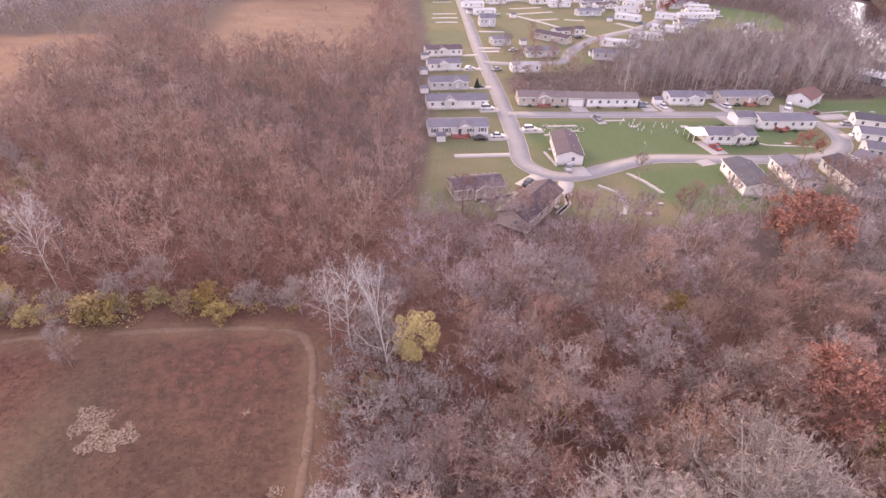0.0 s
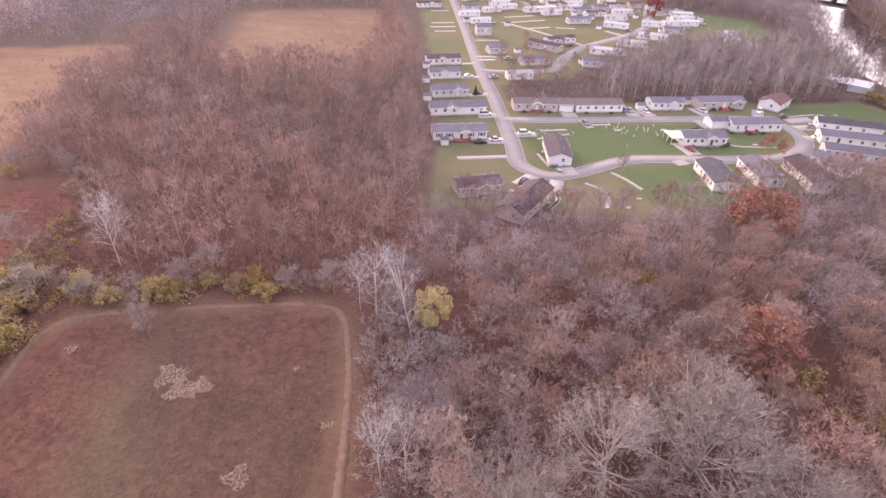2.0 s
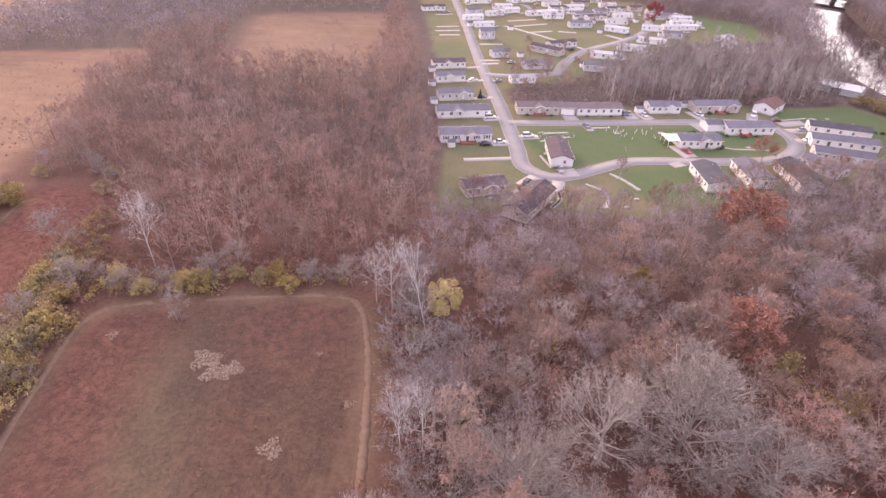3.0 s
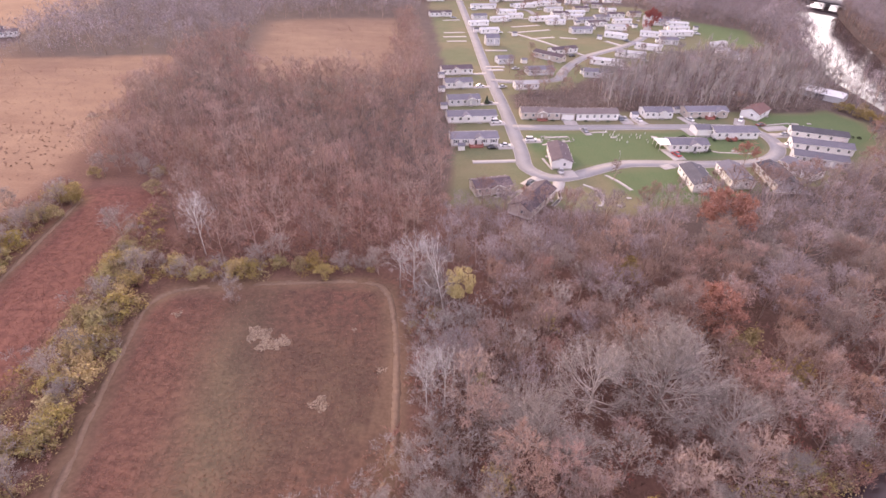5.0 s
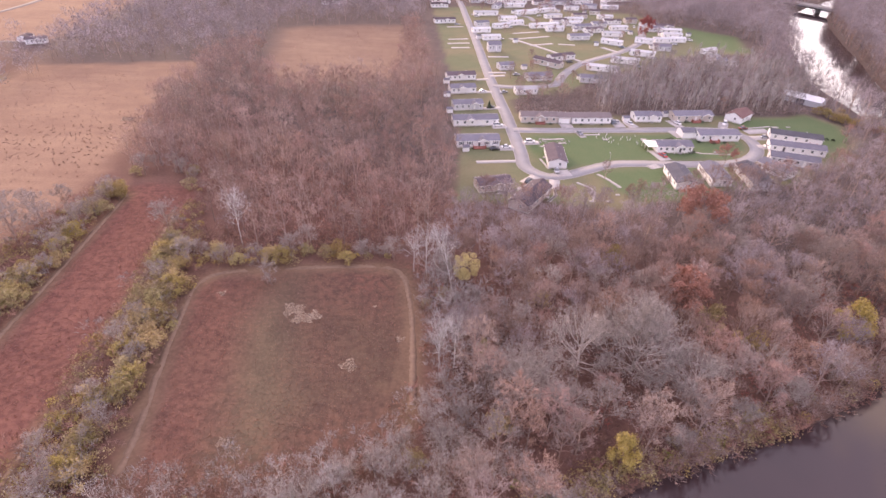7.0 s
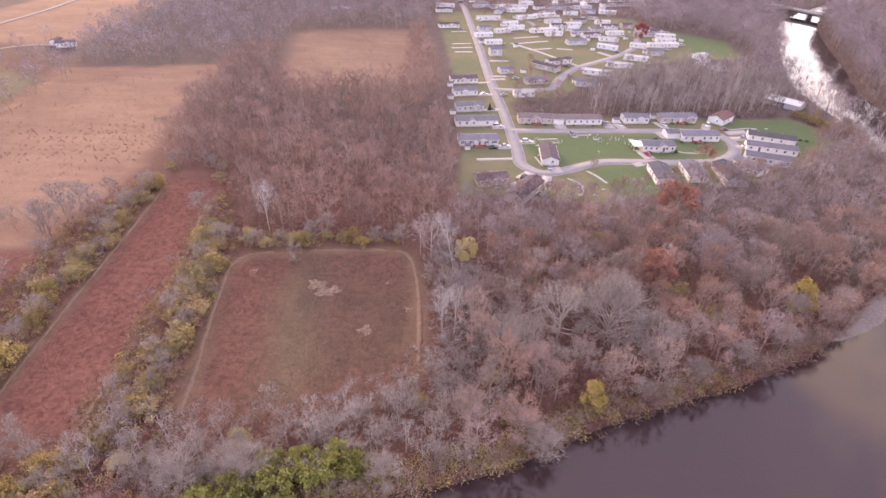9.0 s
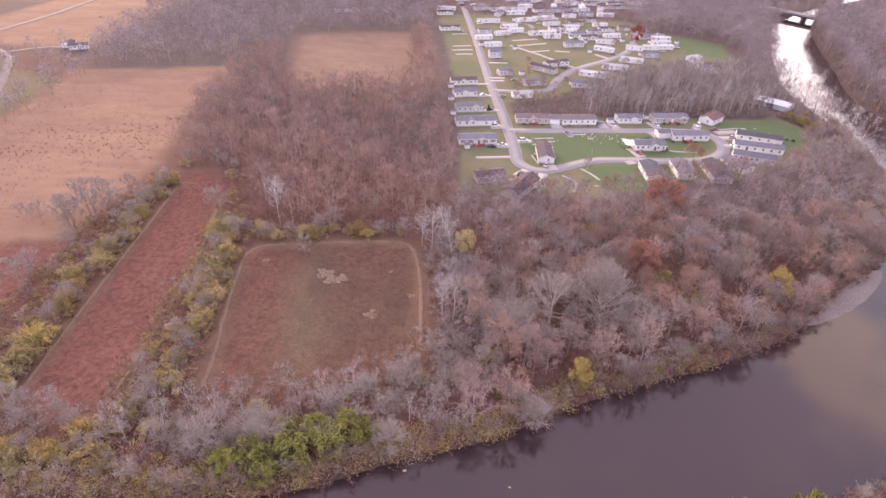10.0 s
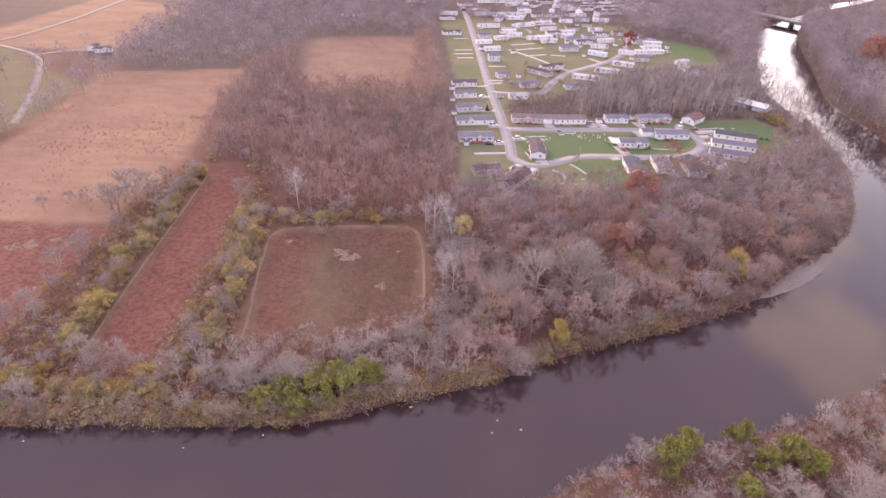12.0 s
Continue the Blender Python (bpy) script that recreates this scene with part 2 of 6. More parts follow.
# water: murky brown, nearly still
water_mat, _n, _l, _p = shader("river_water")
_pos = _n.new("ShaderNodeNewGeometry").outputs["Position"]
_l.new(blend(_n, _l, speckle(_n, _l, _pos, 0.02), (0.026, 0.016, 0.019), (0.036, 0.021, 0.023)), _p.inputs["Base Color"])
_p.inputs["Roughness"].default_value = 0.05
_p.inputs["IOR"].default_value = 1.333
_p.inputs["Specular IOR Level"].default_value = 0.85
_b = _n.new("ShaderNodeBump")
_b.inputs["Strength"].default_value, _b.inputs["Distance"].default_value = 0.008, 0.03
_l.new(speckle(_n, _l, _pos, 0.9, 0.2, 0.8, 3), _b.inputs["Height"])
_l.new(_b.outputs["Normal"], _p.inputs["Normal"])

# the ground: leaf litter, with zones held in two colour attributes of the sheet
ground_mat, _n, _l, _p = shader("ground_cover")
_pos = _n.new("ShaderNodeNewGeometry").outputs["Position"]


def _zone(nm):
    at = _n.new("ShaderNodeAttribute")
    at.attribute_name = nm
    sp = _n.new("ShaderNodeSeparateColor")
    _l.new(at.outputs["Color"], sp.inputs["Color"])
    return sp.outputs


_big, _mid, _fine = speckle(_n, _l, _pos, 0.03), speckle(_n, _l, _pos, 0.16, 0.36, 0.64, 6), speckle(_n, _l, _pos, 1.3, 0.35, 0.85, 6)
_streak = _n.new("ShaderNodeMapping")
_streak.inputs["Scale"].default_value = (0.016, 0.05, 1)
_streak.inputs["Rotation"].default_value = (0, 0, radians(-12))
_l.new(_pos, _streak.inputs["Vector"])
_str = speckle(_n, _l, _streak.outputs[0], 1.0, 0.36, 0.66, 8)


def _cover(a, b, c):
    return blend(_n, _l, _fine, blend(_n, _l, _mid, a, b), c)


_litter = _cover((0.124, 0.071, 0.059), (0.094, 0.054, 0.046), (0.168, 0.1, 0.08))
_clump = speckle(_n, _l, _pos, 0.55, 0.42, 0.62, 3)
_green = _cover((0.08, 0.122, 0.058), (0.092, 0.127, 0.063), (0.118, 0.148, 0.08))
_lawn = blend(_n, _l, _big, _cover((0.12, 0.135, 0.078), (0.106, 0.123, 0.069), (0.15, 0.16, 0.098)), _cover((0.166, 0.148, 0.092), (0.145, 0.132, 0.081), (0.194, 0.174, 0.113)))
_field = blend(_n, _l, _big, _cover((0.15, 0.077, 0.058), (0.088, 0.05, 0.042), (0.18, 0.1, 0.075)), _cover((0.112, 0.077, 0.054), (0.07, 0.047, 0.038), (0.14, 0.1, 0.072)))
_streak2 = _n.new("ShaderNodeMapping")
_streak2.inputs["Scale"].default_value = (0.05, 0.22, 1)
_streak2.inputs["Rotation"].default_value = (0, 0, radians(-9))
_l.new(_pos, _streak2.inputs["Vector"])
_str = blend(_n, _l, 0.35, _str, speckle(_n, _l, _streak2.outputs[0], 1.0, 0.38, 0.66, 8))
_str = blend(_n, _l, 0.3, _str, _big)
_meadow = blend(_n, _l, _str, _cover((0.25, 0.168, 0.118), (0.215, 0.142, 0.102), (0.3, 0.21, 0.15)), _cover((0.175, 0.108, 0.08), (0.15, 0.09, 0.07), (0.215, 0.138, 0.102)))
_field = blend(_n, _l, _clump, _field, _cover((0.085, 0.054, 0.042), (0.07, 0.043, 0.035), (0.115, 0.076, 0.058)))
_sedge = blend(_n, _l, _clump, _cover((0.175, 0.084, 0.066), (0.13, 0.062, 0.052), (0.21, 0.108, 0.085)), _cover((0.115, 0.054, 0.046), (0.09, 0.043, 0.038), (0.15, 0.074, 0.06)))
_mud = _cover((0.075, 0.05, 0.042), (0.06, 0.04, 0.034), (0.11, 0.075, 0.062))
_z1, _z2 = _zone("zone_a"), _zone("zone_b")
_litter = blend(_n, _l, _zone("zone_c")["Blue"], _litter, _cover((0.102, 0.081, 0.075), (0.08, 0.062, 0.058), (0.14, 0.114, 0.105)))
_c = blend(_n, _l, _z1["Red"], _litter, _lawn)
_c = blend(_n, _l, _z2["Blue"], _c, _green)
_c = blend(_n, _l, _z1["Green"], _c, _field)
_c = blend(_n, _l, _zone("zone_c")["Red"], _c, _cover((0.125, 0.108, 0.07), (0.095, 0.082, 0.055), (0.16, 0.138, 0.092)))
_c = blend(_n, _l, _z1["Blue"], _c, _meadow)
_c = blend(_n, _l, _z2["Red"], _c, _sedge)
_c = blend(_n, _l, _z2["Green"], _c, _mud)
_c = blend(_n, _l, _zone("zone_c")["Green"], _c, _cover((0.155, 0.104, 0.07), (0.118, 0.08, 0.055), (0.185, 0.128, 0.09)))
_l.new(_c, _p.inputs["Base Color"])
_p.inputs["Roughness"].default_value, _p.inputs["Specular IOR Level"].default_value = 0.95, 0.1
_b = _n.new("ShaderNodeBump")
_b.inputs["Strength"].default_value, _b.inputs["Distance"].default_value = 0.25, 0.08
_l.new(_fine, _b.inputs["Height"])
_l.new(_b.outputs["Normal"], _p.inputs["Normal"])


# ---- shape helpers ----
rng = np.random.default_rng(7)


def smooth_line(points, step=4.0, closed=False):
    """A Catmull-Rom line through the points, about step metres apart."""
    pts = [np.array(p, float) for p in points]
    ext = [2 * pts[0] - pts[1]] + pts + [2 * pts[-1] - pts[-2]]
    out = []
    for i in range(1, len(ext) - 2):
        p0, p1, p2, p3 = ext[i - 1:i + 3]
        k = max(1, int(np.linalg.norm(p2 - p1) / step))
        for j in range(k):
            u = j / k
            out.append(0.5 * (2 * p1 + (p2 - p0) * u + (2 * p0 - 5 * p1 + 4 * p2 - p3) * u * u + (3 * p1 - p0 - 3 * p2 + p3) * u ** 3))
    out.append(pts[-1])
    return np.array(out)


def inside(x, y, poly):
    x, y = np.asarray(x, float), np.asarray(y, float)
    hit = np.zeros(x.shape, bool)
    px, py = np.array(poly, float).T
    for i in range(len(px)):
        x0, y0, x1, y1 = px[i - 1], py[i - 1], px[i], py[i]
        if y0 == y1:
            continue
        hit ^= ((y0 > y) != (y1 > y)) & (x < (x1 - x0) * (y - y0) / (y1 - y0) + x0)
    return hit


def edge_distance(x, y, line, closed=False):
    x, y = np.asarray(x, float), np.asarray(y, float)
    best = np.full(x.shape, 1e9)
    n = len(line)
    for i in range(n if closed else n - 1):
        (x0, y0), (x1, y1) = line[i], line[(i + 1) % n]
        dx, dy = x1 - x0, y1 - y0
        u = np.clip(((x - x0) * dx + (y - y0) * dy) / (dx * dx + dy * dy + 1e-9), 0, 1)
        best = np.minimum(best, (x - x0 - u * dx) ** 2 + (y - y0 - u * dy) ** 2)
    return np.sqrt(best)


def soft_inside(x, y, poly, width=3.0):
    """1 inside the polygon, 0 outside, with a border that many metres wide."""
    d = edge_distance(x, y, poly, True) * np.where(inside(x, y, poly), 1, -1)
    return np.clip(d / width + 0.5, 0, 1)


def raw_mesh(name, verts, faces, mats, index=None, tint=None):
    """A mesh from arrays: faces all of one size."""
    me = bpy.data.meshes.new(name)
    verts, faces = np.asarray(verts, np.float32), np.asarray(faces, np.int32)
    n, k = faces.shape
    me.vertices.add(len(verts))
    me.vertices.foreach_set("co", verts.ravel())
    me.loops.add(n * k)
    me.loops.foreach_set("vertex_index", faces.ravel())
    me.polygons.add(n)
    me.polygons.foreach_set("loop_start", np.arange(0, n * k, k, dtype=np.int32))
    me.polygons.foreach_set("loop_total", np.full(n, k, np.int32))
    for m in mats:
        me.materials.append(m)
    if index is not None:
        me.polygons.foreach_set("material_index", np.asarray(index, np.int32))
    if tint is not None:
        at = me.attributes.new("tint", "FLOAT", "POINT")
        at.data.foreach_set("value", np.asarray(tint, np.float32))
    me.update(calc_edges=True)
    return me


def bm_mesh(name, bm, material):
    me = bpy.data.meshes.new(name)
    bm.to_mesh(me)
    bm.free()
    me.materials.append(material)
    return me


def part(name, data, parent, label="", m=None):
    """One mesh under a thing or a part."""
    ob = new(name, data)
    ob.parent = parent
    if m is not None:
        ob.matrix_basis = m
    if label:
        ob["label"] = label
    return ob


def thing(name, m, label, category, group=""):
    ob = new(name)
    ob.empty_display_size = 0.3
    ob.matrix_basis = m
    return tagged(ob, label, category, group)


def box(bm, x0, y0, z0, x1, y1, z1, bevel=0.0):
    r = bmesh.ops.create_cube(bm, size=1, matrix=Matrix.Translation(((x0 + x1) / 2, (y0 + y1) / 2, (z0 + z1) / 2)) @ Matrix.Diagonal((x1 - x0, y1 - y0, z1 - z0, 1)))
    if bevel:
        es = list({e for v in r["verts"] for e in v.link_edges})
        bmesh.ops.bevel(bm, geom=es, offset=bevel, segments=1, affect="EDGES")


def box_mesh(name, mat, x0, y0, z0, x1, y1, z1, bevel=0.0):
    bm = bmesh.new()
    box(bm, x0, y0, z0, x1, y1, z1, bevel)
    return bm_mesh(name, bm, mat)


# ---- the river and the ground ----
NORTH_BANK = smooth_line([(-900, -150), (-300, -66), (-120, -48), (-50, -42.5), (-23, -33), (3, -24), (24, -12.6), (48, -2.6), (74, 8), (97, 22), (119, 41), (145, 62), (168, 92), (190, 140), (203, 200), (209, 268), (228, 323), (268, 419), (324, 518), (476, 668), (900, 1000)], 9)
SOUTH_BANK = smooth_line([(-900, -270), (-300, -165), (-100, -112), (-40, -86), (6, -64), (23, -53), (44, -45.5), (62, -40.5), (96, -28.5), (116, -17), (150, 15), (186, 55), (214, 105), (231, 150), (241, 195), (247, 257), (279, 339), (296, 387), (336, 480), (385, 555), (536, 735), (960, 960)], 9)
RIVER = np.concatenate([NORTH_BANK, SOUTH_BANK[::-1]])
WATER_LEVEL = -1.0


axis_x = np.concatenate([[-4500, -3000, -2000, -1400, -1000, -800, -650, -520], np.arange(-430, -180, 8), np.arange(-180, 180, 2.6), np.arange(180, 420, 5), np.arange(420, 640, 14), [680, 760, 900, 1200, 1600, 2200, 3200, 4500]])
axis_y = np.concatenate([[-4500, -3000, -2000, -1200, -800, -500, -350, -250, -190], np.arange(-150, 215, 2.6), np.arange(215, 480, 5), np.arange(480, 760, 12), [790, 860, 1000, 1300, 1800, 2600, 3500, 4500]])
gx, gy = np.meshgrid(axis_x, axis_y)
nx, ny = len(axis_x), len(axis_y)
fx, fy = gx.ravel(), gy.ravel()
DEPTH = (edge_distance(fx, fy, RIVER, True) * np.where(inside(fx, fy, RIVER), 1, -1)).reshape(ny, nx)


def river_depth(x, y):
    """Metres into the river from its bank; minus outside."""
    x, y = np.asarray(x, float), np.asarray(y, float)
    i = np.clip(np.searchsorted(axis_x, x, "right") - 1, 0, nx - 2)
    j = np.clip(np.searchsorted(axis_y, y, "right") - 1, 0, ny - 2)
    u, v = (x - axis_x[i]) / (axis_x[i + 1] - axis_x[i]), (y - axis_y[j]) / (axis_y[j + 1] - axis_y[j])
    return (DEPTH[j, i] * (1 - u) + DEPTH[j, i + 1] * u) * (1 - v) + (DEPTH[j + 1, i] * (1 - u) + DEPTH[j + 1, i + 1] * u) * v


def land(x, y):
    d = river_depth(x, y)
    return np.where(d > 0, -1.0 - np.minimum(d * 0.35, 2.5), np.maximum(-1.0 - d * 0.55, -1.0) * (d > -1.8))


FIELD = [(-85, 50), (-22, 58), (-15.5, 17), (-26, -12), (-74, -19)]
GREEN_BAND = [(-66, 48), (-56.5, 49), (-53, 26), (-44, 6), (-45, -11), (-57, -12.5), (-58, 3), (-61, 24)]
RED_CORNER = [(-84, 48), (-60, 51), (-63, 20), (-58, -15), (-73, -18)]
STRIP = [(-132, 97), (-102, 101), (-100, 82), (-88, -23), (-119, -23), (-129, 74)]
WEST_FIELD = [(-142, 44), (-190, 42), (-330, 10), (-330, -40), (-141, -26)]
MEADOW = [(-240, 110), (-263, 240), (-167, 264), (-163, 226), (-160, 181), (-151, 137), (-146, 112), (-146, 47), (-187, 42), (-330, 12), (-330, 100)]
FAR_MEADOW = [(-149, 360), (-125, 376), (-45, 393), (-30, 307), (-26, 246), (-60, 234), (-106, 222), (-126, 240), (-138, 300)]
YARD = [(-330, 100), (-250, 130), (-258, 215), (-300, 235), (-420, 330), (-420, 100)]
TOP_FIELD = [(-420, 300), (-330, 290), (-290, 300), (-310, 480), (-430, 520)]
LOOP_GREEN = [(21, 163), (20, 146), (30, 126), (44, 132), (56, 139), (88, 141), (108, 145), (120, 158), (121, 170), (112, 174), (60, 168)]
SOUTH_GREEN = [(46, 128), (64, 133), (88, 134), (90, 118), (70, 108), (58, 104), (48, 112)]
EAST_GREEN = [(126, 182), (142, 180), (160, 160), (176, 172), (180, 190), (172, 204), (148, 199), (126, 197)]
FAR_GREEN = [(168, 352), (200, 340), (212, 392), (176, 425)]
LAWN = [(-11, 97), (8, 98), (22, 101), (36, 96), (58, 100), (72, 108), (104, 116), (130, 126), (160, 146), (178, 168), (182, 190), (174, 206), (150, 201), (118, 198), (70, 193), (19, 191), (17, 212), (52, 232), (60, 244), (80, 264), (112, 288), (150, 325), (200, 336), (212, 392), (165, 428), (150, 480), (20, 485), (-38, 475), (-22, 310), (-14, 210), (-10, 140)]

GRAVEL_ROAD = [(-430, 270), (-391, 310), (-385, 389), (-391, 464), (-400, 600)]
DRIVE = [(-391, 300), (-336, 272), (-300, 225), (-270, 172), (-255, 140)]
FARM_DRIVE = [(-336, 272), (-318, 290), (-291, 292)]

TRACKS = [
    ([(-72.4, -16), (-73.4, -6), (-77.4, 12.6), (-80.6, 32), (-81.6, 42), (-77.5, 48.2), (-65.8, 51.2), (-45.5, 54), (-32, 55), (-25.6, 52), (-22.4, 42), (-20.6, 31), (-18.9, 12), (-18.7, 2), (-21, -7)], "mown track round the brown field"),
    ([(-127, 92), (-125, 72), (-123, 52), (-121, 30), (-118, 0), (-115.5, -20)], "mown track along the hedge of the red field"),
    ([(-105, 80), (-96, 34), (-92, -19)], "mown track beside the red field"),
]

fz = land(fx, fy)
_bump = np.array([noise.noise(Vector((a * 0.11, b * 0.11, 0.3))) for a, b in zip(fx, fy)])
_calm = np.maximum.reduce([soft_inside(fx, fy, p, 6) for p in (LAWN, FIELD, STRIP)] + [np.clip(1.6 + DEPTH.ravel() / 5, 0, 1)])
for _way in (GRAVEL_ROAD, DRIVE, FARM_DRIVE):
    _calm = np.maximum(_calm, np.clip(2.2 - edge_distance(fx, fy, _way) / 8, 0, 1))
fz = fz + _bump * 0.3 * (1 - _calm)
quads = (np.arange(ny - 1)[:, None] * nx + np.arange(nx - 1)[None, :]).ravel()
quads = np.stack([quads, quads + 1, quads + nx + 1, quads + nx], 1)
gm = raw_mesh("ground", np.stack([fx, fy, fz], 1), quads, [ground_mat])
_wob = np.array([noise.noise(Vector((a * 0.07, b * 0.07, 4.3))) for a, b in zip(fx, fy)]) * 5
_wx, _wy = fx + _wob * 0.6, fy - _wob * 0.6
_rd = -river_depth(fx, fy)
za, zb = np.zeros((len(fx), 4)), np.zeros((len(fx), 4))
za[:, 0] = np.maximum(soft_inside(_wx, _wy, LAWN, 3), soft_inside(_wx, _wy, YARD, 8) * 0.75)
za[:, 1] = soft_inside(_wx, _wy, FIELD, 2.5)
za[:, 2] = np.maximum.reduce([soft_inside(_wx, _wy, MEADOW, 6), soft_inside(_wx, _wy, FAR_MEADOW, 14) * 0.72, soft_inside(_wx, _wy, TOP_FIELD, 9)])
zb[:, 0] = np.maximum.reduce([soft_inside(_wx, _wy, STRIP, 2.5), soft_inside(_wx, _wy, WEST_FIELD, 4), soft_inside(_wx, _wy, RED_CORNER, 12) * 0.5])
zb[:, 1] = np.clip(1.0 - _rd / 1.8 + _wob * 0.1, 0, 1)
zb[:, 2] = np.maximum.reduce([soft_inside(_wx, _wy, p, w) for p, w in ((LOOP_GREEN, 4), (SOUTH_GREEN, 6), (EAST_GREEN, 5), (FAR_GREEN, 10))])
za[:, 3] = zb[:, 3] = 1
zc = np.zeros((len(fx), 4))
zc[:, 0] = soft_inside(_wx, _wy, GREEN_BAND, 12) * 0.55
for _line, _ in TRACKS:
    zc[:, 1] = np.maximum(zc[:, 1], np.clip(1.25 - edge_distance(fx + _wob * 0.12, fy, smooth_line(_line)) / 2.6, 0, 1))
zc[:, 2] = np.clip((fy + 0.55 * fx - 70) / 60, 0, 1)
for nm, arr in (("zone_a", za), ("zone_b", zb), ("zone_c", zc)):
    at = gm.attributes.new(nm, "FLOAT_COLOR", "POINT")
    at.data.foreach_set("color", arr.astype(np.float32).ravel())
gm.polygons.foreach_set("use_smooth", np.ones(len(quads), bool))
tagged(new("ground", gm), "leaf-littered woodland floor, brown fields and village lawns", "ground", kind="structure")


def strip_mesh(name, left, right, zl, zr, mat):
    n = len(left)
    v = np.concatenate([np.column_stack([left, np.full(n, zl)]), np.column_stack([right, np.full(n, zr)])])
    i = np.arange(n - 1)
    return raw_mesh(name, v, np.stack([i + n, i + n + 1, i + 1, i], 1), [mat])


def resample(line, n):
    d = np.concatenate([[0], np.cumsum(np.linalg.norm(np.diff(line, axis=0), axis=1))])
    u = np.linspace(0, d[-1], n)
    return np.column_stack([np.interp(u, d, line[:, 0]), np.interp(u, d, line[:, 1])])


# the water sheet reaches under both banks
_nb, _sb = resample(NORTH_BANK, 240), resample(SOUTH_BANK, 240)
_across = _nb - _sb
_across /= np.linalg.norm(_across, axis=1)[:, None]
wm = strip_mesh("water", _nb + _across * 3.2, _sb - _across * 3.2, WATER_LEVEL, WATER_LEVEL, water_mat)
tagged(new("water", wm), "still dark brown river with mirrored trees and sky", "river", kind="structure")


def offset(line, d):
    t = np.gradient(line, axis=0)
    t /= np.linalg.norm(t, axis=1)[:, None]
    return line + np.column_stack([-t[:, 1], t[:, 0]]) * d


def slab(name, left, right, z, h, mat):
    """A ribbon with a top at z and sides h deep."""
    n = len(left)
    lo = z - h
    v = np.concatenate([np.column_stack([left, np.full(n, lo)]), np.column_stack([left, np.full(n, z)]), np.column_stack([right, np.full(n, z)]), np.column_stack([right, np.full(n, lo)])])
    i = np.arange(n - 1)
    f = [np.stack([i + k * n, i + (k + 1) * n, i + (k + 1) * n + 1, i + k * n + 1], 1)[:, ::-1] for k in range(3)]
    return raw_mesh(name, v, np.concatenate(f), [mat])


def road(name, points, width, label, mat=asphalt, z=0.06, kerb=True, kind="structure", lift=0.0):
    line = smooth_line(points, 3)
    ob = tagged(new(name, slab(name, offset(line, width / 2), offset(line, -width / 2), z + lift, 0.25, mat)), label, "road", kind=kind)
    if kerb:
        for s in (1, -1):
            a, b = offset(line, s * (width / 2 + 0.22)), offset(line, s * (width / 2 + 0.02))
            k = slab("kerb", a if s > 0 else b, b if s > 0 else a, z + lift + 0.08, 0.35, concrete)
            part("kerb", k, ob)
    return ob


def mown_track(points, label, mat=dirt, name="dirt_track", wide=0.75):
    """A worn grass track, uneven in width and broken at its edges."""
    line = smooth_line(points, 0.7)
    g = np.random.default_rng(len(line))
    n = len(line)
    uneven = np.convolve(g.normal(size=n + 8), np.ones(5) / 5, "same")[4:n + 4]
    rough = g.normal(size=(2, n)) * 0.11
    a = offset(line, 1.0) - line
    left, right = (line + a * (s * (wide + 0.13 * uneven) + k)[:, None] for s, k in ((1, rough[0]), (-1, rough[1])))
    return tagged(new(name, slab(name, left, right, 0.02, 0.2, mat)), label, "track", kind="structure")


road("road", [(16.9, 131), (16.7, 145), (14.9, 169.5), (13.4, 190), (9.5, 230), (6.2, 270), (0.5, 350), (-7.2, 445), (-10, 480), (-18, 560)], 5.6, "pale worn asphalt village street with concrete kerbs")
road("road", [(15.6, 168.3), (30, 169.4), (52.5, 172), (75, 174.8), (95, 177.2), (112, 178.9), (121, 176.6), (125.6, 168), (124, 156.5), (117.5, 147), (107, 140.6), (88, 137.6), (64, 136), (56, 134.8), (48.5, 131.4), (42.5, 127.6), (34, 122.4), (27, 120), (21.5, 122.4), (17.6, 127.8), (16.8, 131.5)], 5.6, "pale worn asphalt loop road with concrete kerbs", lift=0.012)
road("road", [(9, 236), (21, 235), (36, 238), (46, 243), (51, 257), (58, 273), (72, 295), (99, 322), (116, 343), (130, 368), (140, 406), (150, 440)], 5.4, "pale asphalt side street through the village", lift=0.006)
road("road", [(27, 357), (49, 329), (70, 297)], 3.2, "narrow pale concrete lane", concrete, kerb=False)
road("road", [(-2, 446), (28, 447), (48, 445), (53, 425)], 4.5, "pale village street", kerb=False, lift=0.018)
road("dirt_road", GRAVEL_ROAD, 6.0, "pale gravel road beyond the meadow", sand, kerb=False)
road("dirt_road", DRIVE, 5.0, "pale gravel drive beside the meadow", sand, kerb=False, lift=0.01)
road("dirt_road", FARM_DRIVE, 4.0, "pale gravel drive to a farmyard", sand, kerb=False, lift=0.016)
for _line, _label in TRACKS:
    mown_track(_line, _label)
mown_track([(45.9, 124.4), (49.6, 119.3), (52.5, 113.1)], "pale worn gravel path on the grass", concrete, "gravel_path", 0.75)
mown_track([(36.3, 116.2), (39.9, 112.6), (41.4, 108.7), (39.9, 101)], "pale worn gravel path on the grass", concrete, "gravel_path", 0.6)


# ---- trees ----
def unit(v):
    return v / (np.linalg.norm(v, axis=-1, keepdims=True) + 1e-9)


